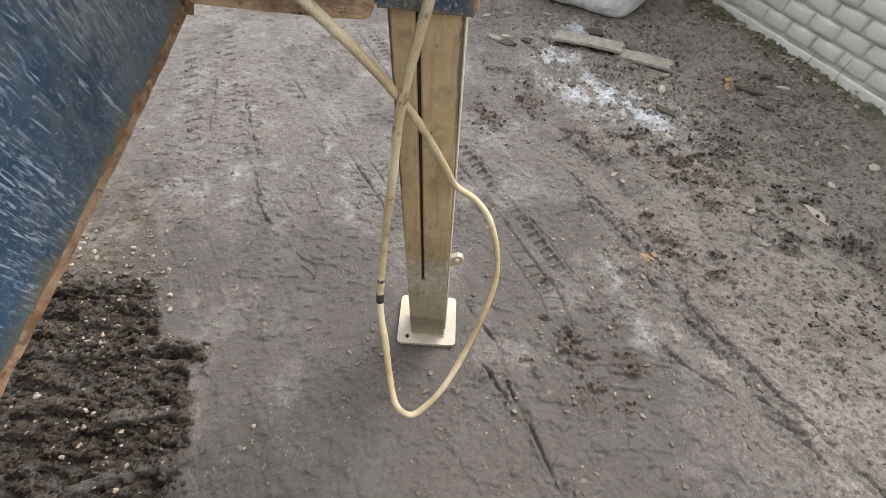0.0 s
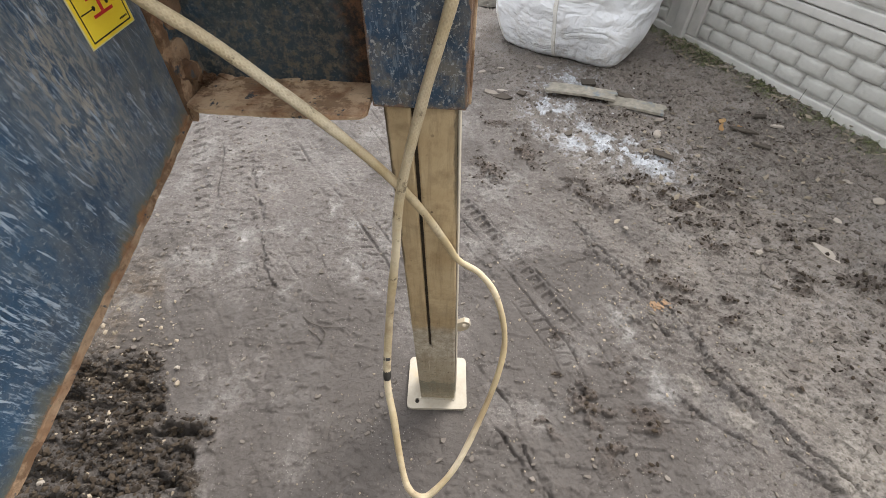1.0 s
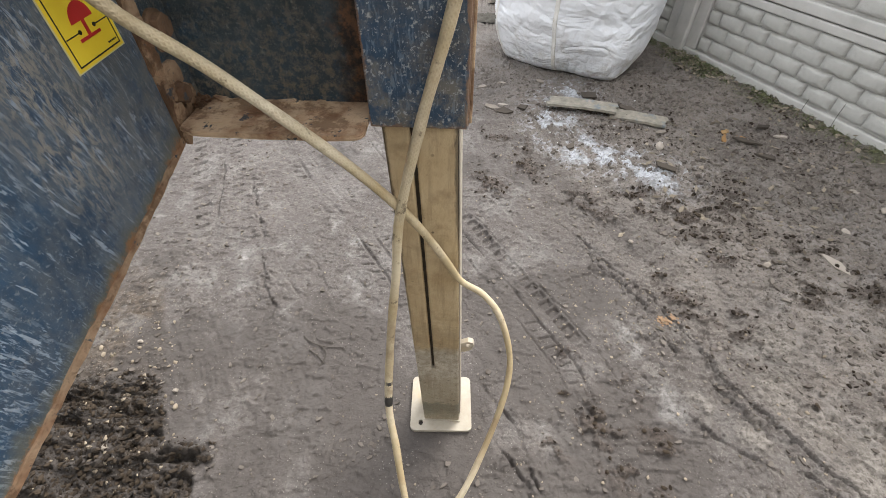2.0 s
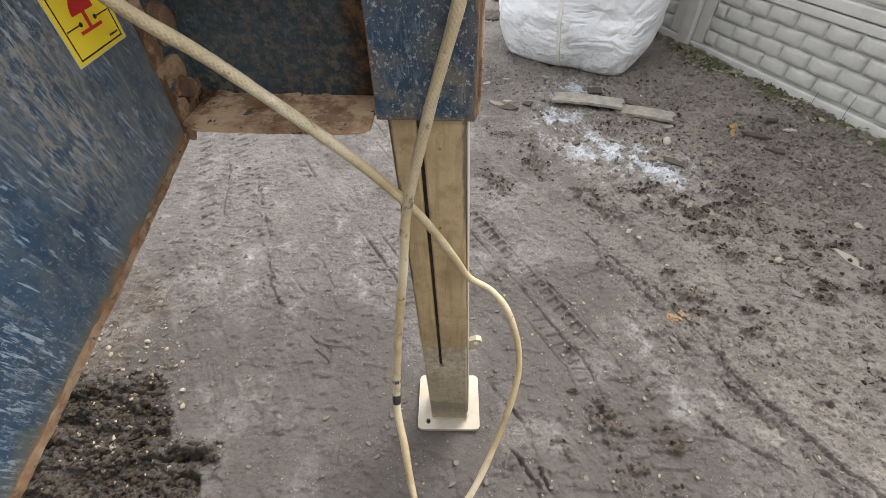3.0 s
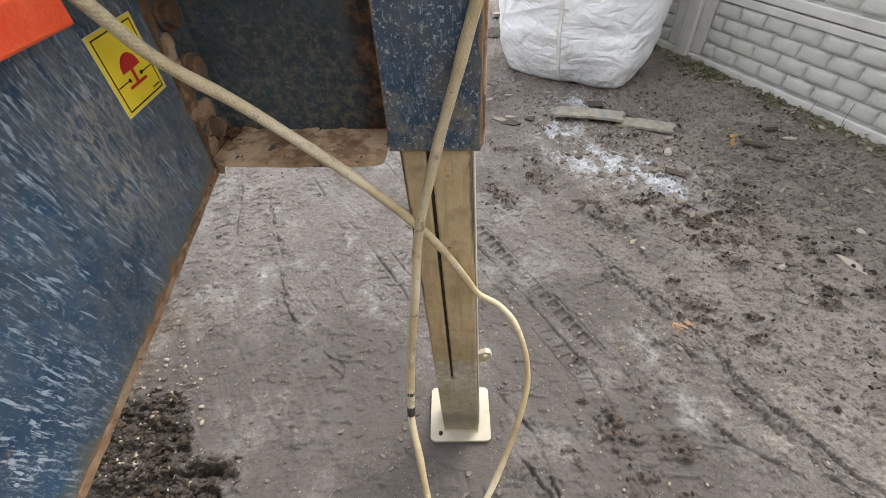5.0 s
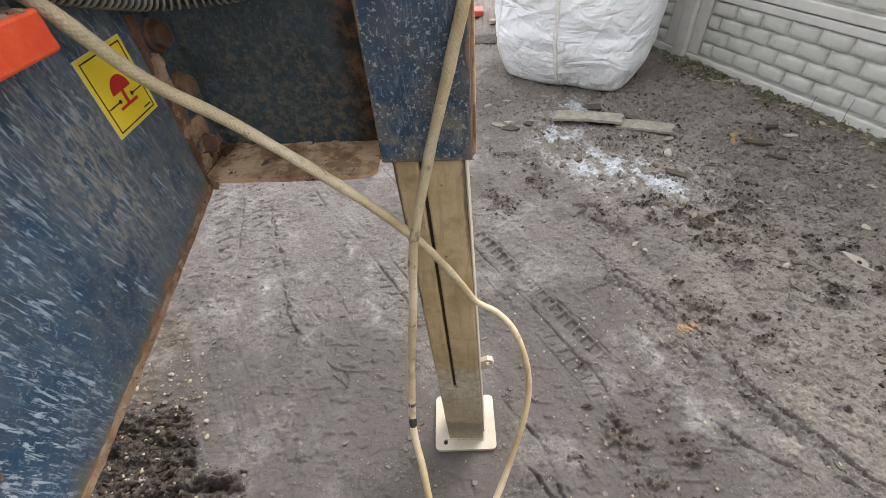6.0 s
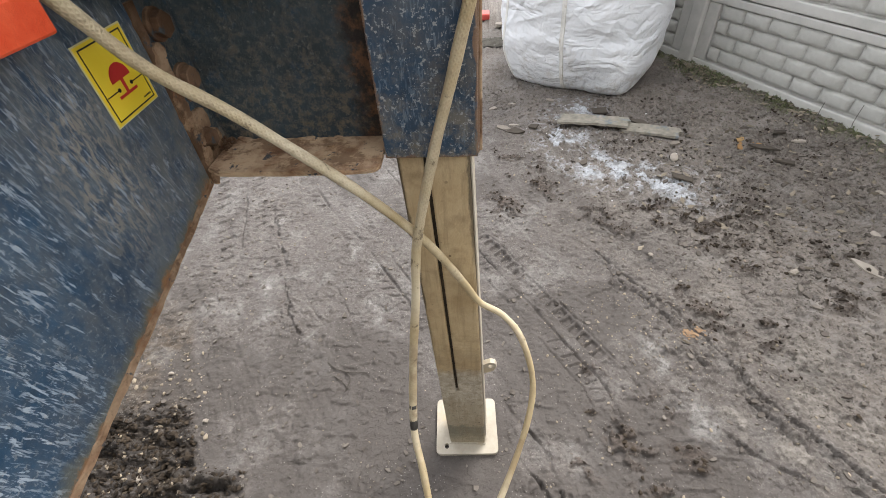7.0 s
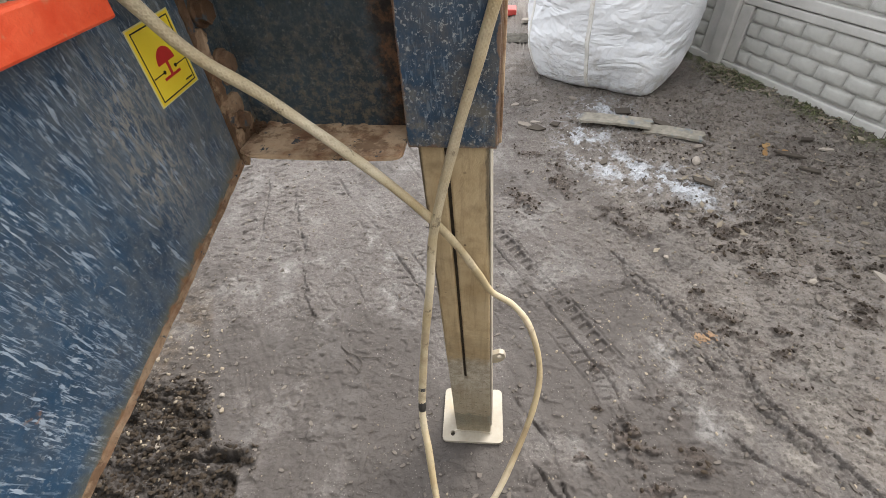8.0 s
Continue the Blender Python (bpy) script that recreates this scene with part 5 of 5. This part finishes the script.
# ---- loose things on the ground ----
def build_board():
    board = thing("broken_board", (1.03, 2.96, 0.0), "weathered narrow board snapped in two, lying on mud", "board")
    rng = random.Random(4)
    for x0, x1, y0, y1, z, mat_ in ((0.680, 1.105, 3.075, 2.985, 0.018, M_BOARD), (1.085, 1.405, 2.988, 2.876, 0.010, M_BOARD)):
        a, b = Vector((x0, y0, 0)), Vector((x1, y1, 0))
        u = (b - a).normalized()
        v = Vector((-u.y, u.x, 0))
        k = 14
        long = (b - a).length
        pts = [(i / k * long + rng.uniform(-0.004, 0.004), -0.060 + rng.uniform(-0.003, 0.003)) for i in range(k + 1)]
        pts += [(long + rng.uniform(-0.012, 0.02), t) for t in (-0.02, 0.0, 0.02)]
        pts += [(i / k * long + rng.uniform(-0.004, 0.004), 0.060 + rng.uniform(-0.003, 0.003)) for i in reversed(range(k + 1))]
        pts += [(rng.uniform(-0.02, 0.012), t) for t in (0.02, 0.0, -0.02)]
        bm = bmesh.new()
        base = height((x0 + x1) / 2, (y0 + y1) / 2)
        outline_prism(bm, pts, 0.016, lambda s, t, w: a + u * s + v * t + Vector((0, 0, base + z + 0.006 + w + 0.006 * math.sin(s * 7))))
        part("board_piece", bm, mat_, board, "grey board half with flaking paint")


def build_litter():
    rng = random.Random(17)
    # single stones
    for x, y, r in ((-0.372, 0.513, 0.011), (-1.065, 0.532, 0.017), (-1.049, 1.104, 0.016), (1.503, 1.672, 0.030), (2.259, 2.075, 0.034), (1.995, 1.932, 0.026), (-0.376, 0.451, 0.006), (-0.96, 0.72, 0.012), (-0.82, 0.92, 0.012), (1.291, 2.612, 0.045), (0.93, 1.77, 0.013), (1.02, 1.62, 0.012), (-0.86, 0.50, 0.010), (-0.73, 0.42, 0.009)):
        bm = bmesh.new()
        lump(bm, (0, 0, 0), r * 0.9, rng, 0.6, 1)
        bmesh.ops.bevel(bm, geom=bm.edges[:], offset=r * 0.10, segments=1, affect="EDGES")
        ob = solo("stone", bm, M_STONE, "pale dusty stone lying on the mud", "stone", "loose stones")
        ob.location = (x, y, height(x, y) + r * 0.3)
    # flat chips of render near the bag and one long slab by the fence side
    for x, y, a, b, turn in ((0.241, 3.313, 0.10, 0.07, 0.6), (0.389, 3.404, 0.11, 0.045, 0.25), (0.66, 3.437, 0.12, 0.06, -0.35), (0.372, 3.062, 0.12, 0.05, -0.2), (0.30, 3.02, 0.14, 0.07, -0.3), (2.223, 2.257, 0.13, 0.05, -0.5), (1.83, 1.70, 0.26, 0.075, -0.95), (1.86, 1.86, 0.09, 0.05, 0.3), (1.35, 2.78, 0.1, 0.06, 0.2), (2.05, 2.75, 0.12, 0.05, -0.2), (2.02, 3.55, 0.15, 0.05, -0.4), (1.79, 3.94, 0.07, 0.1, 0.2)):
        bm = bmesh.new()
        slab(bm, (x, y, height(x, y) - 0.002), (a * 0.72, b * 0.72), 0.010, turn, rng, rng.uniform(-0.2, 0.2), rng.choice((4, 5, 6)))
        solo("render_chip", bm, M_TILE, "flat broken chip of pale render on the mud", "rubble", "rubble chips")
    # dark strips of bark and rotten wood
    for x, y, a, b, turn in ((0.968, 3.186, 0.15, 0.07, -0.3), (1.268, 2.391, 0.15, 0.055, -0.5), (1.829, 2.68, 0.17, 0.06, -0.35), (1.884, 2.547, 0.16, 0.05, -0.6), (0.51, 3.014, 0.10, 0.045, -0.5), (0.37, 2.97, 0.15, 0.07, -0.2), (1.99, 2.86, 0.12, 0.05, 0.2), (0.768, 2.584, 0.09, 0.05, 0.9), (1.20, 3.05, 0.14, 0.05, -0.5)):
        bm = bmesh.new()
        slab(bm, (x, y, height(x, y) + 0.003), (a, b), 0.011, turn, rng, rng.uniform(-0.25, 0.25), rng.choice((4, 4, 5)))
        solo("bark_strip", bm, M_BARK, "dark strip of rotten bark lying on the mud", "bark", "bark strips")
    # yellowed leaves
    for k in range(5):
        x, y = 1.756 + rng.gauss(0, 0.04), 2.786 + rng.gauss(0, 0.025)
        bm = bmesh.new()
        slab(bm, (x, y, height(x, y) + 0.002), (0.07, 0.035), 0.003, rng.uniform(0, 3), rng, rng.uniform(-0.3, 0.3), 7)
        solo("fallen_leaf", bm, M_YELLOW_LEAF, "yellow-brown fallen leaf on the mud", "leaf", "fallen leaves")
    # rusty orange patch of crushed brick
    bm = bmesh.new()
    for _ in range(90):
        x, y = 0.976 + rng.gauss(0, 0.018), 1.339 + rng.gauss(0, 0.012)
        lump(bm, (x, y, height(x, y) + 0.001), rng.uniform(0.003, 0.008), rng, 0.4)
    solo("crushed_brick", bm, simple("orange_brick_dust", (0.22, 0.135, 0.075), (0.30, 0.20, 0.125), 50, 0.95), "small heap of crushed orange brick", "rubble", kind="stuff")
    # twigs
    for pts in (((-0.44, 1.17), (-0.40, 1.142), (-0.34, 1.128), (-0.263, 1.133)), ((-0.40, 1.11), (-0.36, 1.085), (-0.334, 1.06)), ((-0.36, 1.13), (-0.335, 1.10), (-0.345, 1.05)), ((1.92, 2.62), (2.05, 2.57), (2.25, 2.58)), ((2.05, 2.72), (2.12, 2.58), (2.2, 2.5)), ((2.12, 2.42), (2.22, 2.45), (2.36, 2.47))):
        path = spline([(x, y, height(x, y) + 0.004) for x, y in pts], 0.01)
        bm = bmesh.new()
        tube(bm, path, lambda s: max(0.0008, 0.0020 - 0.005 * s), 6)
        solo("twig", bm, M_TWIG, "thin dry twig on the mud", "twig", "twigs")
    # dark stems by the fence foot
    for s, z in ((0.20, 0.11), (0.40, 0.17)):
        p = FENCE @ Vector((s, -0.0, 0))
        q = FENCE @ Vector((s, 0.045, 0))
        path = [Vector((q.x, q.y, height(q.x, q.y) - 0.01)), Vector((q.x - 0.005, q.y, z * 0.5)), Vector((q.x + 0.006, q.y + 0.01, z))]
        bm = bmesh.new()
        tube(bm, spline(path, 0.02), 0.0016, 6)
        solo("dead_stem", bm, M_TWIG, "thin dead plant stem against the fence", "plant", "dead stems")
    # scattered pebbles
    pts = []
    for _ in range(1000):
        u = rng.random()
        if u < 0.34:
            y = rng.uniform(0.3, 1.2)
            x = rng.uniform(-1.3, -0.36 - 0.5 * y)
            r = rng.choice((0.002, 0.003, 0.003, 0.004, 0.006, 0.009))
        elif u < 0.52:
            x, y = rng.uniform(-1.2, 0.3), rng.uniform(0.4, 2.4)
            r = rng.choice((0.002, 0.003, 0.003, 0.004))
        else:
            x, y = rng.uniform(0.3, 2.3), rng.uniform(0.5, 3.2)
            r = rng.choice((0.003, 0.004, 0.005, 0.007))
        pts.append((x, y, r))
    gravel(pts, "pebbles", M_PEBBLE, "small pale pebbles scattered over the mud", "pebbles", rng, 0.3)
    # specks of plaster round the board and the spill
    specks = []
    for _ in range(130):
        x, y = rng.choice(((rng.gauss(0.85, 0.2), rng.gauss(3.05, 0.18)), (rng.gauss(0.95, 0.22), rng.gauss(2.5, 0.18))))
        specks.append((x, y, rng.choice((0.002, 0.003, 0.004, 0.006))))
    gravel(specks, "plaster_specks", simple("white_plaster", (0.42, 0.42, 0.41), (0.62, 0.63, 0.63), 40, 0.9), "small white specks of spilt plaster", "plaster", rng, 0.1)
    # bright pebbles where the wheel has turned up gravel
    specks = [(rng.gauss(0.80, 0.16), rng.gauss(1.38, 0.16), rng.choice((0.002, 0.003, 0.004))) for _ in range(260)]
    gravel(specks, "turned_up_gravel", M_PEBBLE, "pale gravel turned up by wheels", "gravel", rng, 0.2)
    # crumbs of soil, thickest where the ground is torn up
    r2 = np.random.RandomState(77)
    many = 260000
    xs, ys = r2.uniform(-1.4, 2.4, many), r2.uniform(0.25, 3.7, many)
    _, masks = ground_at(xs, ys)
    right = np.clip((xs - 0.42 * (2.2 - ys) - 0.35) / 0.85, 0, 1)
    share = masks["clods"] * 0.14 + masks["furrow"] * 0.48 + masks["clump"] * 0.16 + 0.020 + 0.060 * right + masks["tan"] * 0.05
    share = share * (1 - 0.7 * masks["press"]) * (1 - masks["sand"] * 0.5) * (1 - masks["spill"] * 0.75)
    keep = r2.rand(many) < share
    size = r2.choice([0.0018, 0.0022, 0.0026, 0.003, 0.0036, 0.0045, 0.0065, 0.009], many) * (0.65 + 0.3 * right + 0.35 * masks["furrow"] + 0.2 * masks["clump"])
    torn = (masks["furrow"] > 0.3) | (masks["clump"] > 0.3)
    dark = list(zip(xs[keep & torn], ys[keep & torn], size[keep & torn] * 1.2))
    gravel(dark, "torn_soil_clods", M_DARK_CRUMB, "dark damp clods of torn-up soil", "soil", rng, 0.25)
    keep = keep & ~torn
    flat = keep & (r2.rand(many) < 0.55)
    flakes(list(zip(xs[flat], ys[flat], size[flat] * 1.9)), "mud_flakes", M_CRUMB, "thin flakes and chips of drying mud", "soil", rng)
    keep = keep & ~flat
    crumbs = list(zip(xs[keep], ys[keep], size[keep]))
    gravel(crumbs, "soil_crumbs", M_CRUMB, "brown crumbs of torn-up soil", "soil", rng, 0.2)


def flakes(points, name, material, label, category, rng):
    """Many thin angular chips, lying askew, as one mesh."""
    hs = ground_at([p[0] for p in points], [p[1] for p in points])[0].tolist()
    verts, faces = [], []
    for (x, y, r), h in zip(points, hs):
        x, y, r = float(x), float(y), float(r)
        k = rng.choice((4, 5, 5, 6))
        a0, turn, thin = rng.uniform(0, 6.28), rng.uniform(0, 6.28), rng.uniform(0.4, 0.8)
        tx, ty, thick = rng.uniform(-0.35, 0.35), rng.uniform(-0.35, 0.35), r * rng.uniform(0.25, 0.55)
        b = len(verts)
        ring = []
        for i in range(k):
            a = a0 + 2 * math.pi * (i + rng.uniform(-0.3, 0.3)) / k
            u, v = r * math.cos(a) * rng.uniform(0.75, 1.2), r * thin * math.sin(a) * rng.uniform(0.75, 1.2)
            ring.append((u * math.cos(turn) - v * math.sin(turn), u * math.sin(turn) + v * math.cos(turn)))
        verts += [(x + u * 1.1, y + v * 1.1, h - 0.003) for u, v in ring]
        verts += [(x + u, y + v, h + thick + u * tx + v * ty) for u, v in ring]
        faces += [[b + i, b + (i + 1) % k, b + k + (i + 1) % k, b + k + i] for i in range(k)]
        faces.append([b + k + i for i in range(k)])
    me = bpy.data.meshes.new(name)
    me.from_pydata(verts, [], faces)
    me.materials.append(material)
    tagged(new(name, me), label, category, kind="stuff")


def gravel(points, name, material, label, category, rng, sink):
    """Many small stones or crumbs as one mesh."""
    xs, ys = np.array([p[0] for p in points]), np.array([p[1] for p in points])
    hs = ground_at(xs, ys)[0]
    bm = bmesh.new()
    bmesh.ops.create_icosphere(bm, subdivisions=1, radius=1.0)
    ico = [v.co.copy() for v in bm.verts]
    tris = [[v.index for v in f.verts] for f in bm.faces]
    bm.free()
    verts, faces = [], []
    for (x, y, r), h in zip(points, hs.tolist()):
        x, y, r = float(x), float(y), float(r)
        turn = Euler((rng.uniform(-0.4, 0.4), rng.uniform(-0.4, 0.4), rng.uniform(0, 6.28))).to_matrix()
        sx, sy, sz = rng.uniform(0.8, 1.4), rng.uniform(0.6, 1.0), rng.uniform(0.45, 0.8)
        b = len(verts)
        for c in ico:
            k = rng.uniform(0.6, 1.3) * r
            verts.append(Vector((x, y, h + sink * r)) + turn @ Vector((c.x * sx * k, c.y * sy * k, c.z * sz * k)))
        faces += [[b + i for i in t] for t in tris]
    me = bpy.data.meshes.new(name)
    me.from_pydata(verts, [], faces)
    me.materials.append(material)
    tagged(new(name, me), label, category, kind="stuff")


def build_verge():
    """Dead leaves and thin grass along the foot of the fence."""
    rng = random.Random(31)
    verts, faces = [], []
    spots = []
    for _ in range(420):
        s = rng.choice((rng.uniform(-0.98, -0.45), rng.uniform(-1.0, 1.5)))
        spots.append(FENCE @ Vector((s, abs(rng.gauss(0.03, 0.08)) + 0.04, 0)))
    for _ in range(130):
        spots.append(Vector((rng.gauss(1.62, 0.36), rng.gauss(2.45, 0.42), 0)))
    heights = ground_at([p.x for p in spots], [p.y for p in spots])[0]
    for p, h in zip(spots, heights):
        a, size = rng.uniform(0, 6.28), rng.uniform(0.008, 0.030)
        u = Vector((math.cos(a), math.sin(a), rng.uniform(-0.3, 0.3))) * size
        v = Vector((-math.sin(a), math.cos(a), rng.uniform(-0.3, 0.5))) * size * 0.45
        c = Vector((p.x, p.y, h + 0.004 + rng.uniform(0, 0.010)))
        b = len(verts)
        verts += [c - u, c - u * 0.2 + v, c + u, c - u * 0.1 - v, c + Vector((0, 0, 0.004))]
        faces += [[b, b + 1, b + 4], [b + 1, b + 2, b + 4], [b + 2, b + 3, b + 4], [b + 3, b, b + 4]]
    me = bpy.data.meshes.new("dead_leaves")
    me.from_pydata(verts, [], faces)
    me.materials.append(M_LEAF)
    tagged(new("dead_leaves", me), "dead brown leaves and scraps along the fence", "leaf litter", kind="stuff")
    verts, faces = [], []
    spots = []
    for _ in range(2200):
        s = rng.choice((rng.uniform(-0.92, -0.45), rng.uniform(-0.92, -0.45), rng.uniform(-0.95, 1.4)))
        spots.append(FENCE @ Vector((s, abs(rng.gauss(0.0, 0.075)) + 0.034, 0)))
    heights = ground_at([p.x for p in spots], [p.y for p in spots])[0]
    for p, h in zip(spots, heights):
        a, tall, lean = rng.uniform(0, 6.28), rng.uniform(0.010, 0.035), rng.uniform(0.3, 1.5)
        w = Vector((-math.sin(a), math.cos(a), 0)) * rng.uniform(0.0012, 0.003)
        out = Vector((math.cos(a), math.sin(a), 0)) * tall * lean
        c = Vector((p.x, p.y, h - 0.002))
        mid = c + out * 0.4 + Vector((0, 0, tall * 0.65))
        tip = c + out + Vector((0, 0, tall * 0.8))
        b = len(verts)
        verts += [c - w, c + w, mid + w * 0.8, mid - w * 0.8, tip]
        faces += [[b, b + 1, b + 2, b + 3], [b + 3, b + 2, b + 4]]
    me = bpy.data.meshes.new("thin_grass")
    me.from_pydata(verts, [], faces)
    me.materials.append(M_GRASS)
    tagged(new("thin_grass", me), "thin grass and moss along the fence foot", "grass", kind="stuff")


def build_far_litter():
    rng = random.Random(41)
    bm = bmesh.new()
    rows = []
    cx, cy = 0.22, 4.72
    for j in range(22):
        row = []
        for i in range(30):
            x, y = cx - 0.20 + 0.40 * i / 29, cy - 0.12 + 0.26 * j / 21
            z = 0.008 + 0.05 * max(0, noise.noise(Vector((x * 9, y * 9, 1.5))) + 0.35) * (1 - abs(i / 14.5 - 1) ** 2) * (1 - abs(j / 10.5 - 1) ** 2)
            row.append(bm.verts.new((x + 0.02 * noise.noise(Vector((x * 7, y * 7, 4))), y + 0.03 * noise.noise(Vector((x * 7, y * 7, 8))), height(x, y) + z)))
        rows.append(row)
    for j in range(21):
        for i in range(29):
            bm.faces.new((rows[j][i], rows[j][i + 1], rows[j + 1][i + 1], rows[j + 1][i]))
    solo("crumpled_sack", bm, M_CLOTH, "muddy dark crumpled sack on the ground", "sack", smooth=True)
    bm = bmesh.new()
    h = height(0.12, 5.45)
    box(bm, (0.0, 5.38, h - 0.005), (0.24, 5.55, h + 0.07), 0.015)
    for v in bm.verts:
        v.co.z += 0.03 * noise.noise(v.co * 9)
    solo("red_scrap", bm, M_PLASTIC_RED, "red plastic scrap lying on the mud", "scrap")
    for x, y, a in ((0.33, 5.2, 0.12), (0.05, 5.05, 0.1), (0.42, 4.98, 0.08)):
        bm = bmesh.new()
        slab(bm, (x, y, height(x, y)), (a, a * 0.6), 0.03, rng.uniform(0, 3), rng)
        solo("render_chip", bm, M_TILE, "flat broken chip of pale render on the mud", "rubble", "rubble chips")


build_machine()
build_leg()
build_sticker()
build_cable()
build_conduit()
build_bag()
build_board()
build_litter()
build_verge()
build_far_litter()
build_fence()
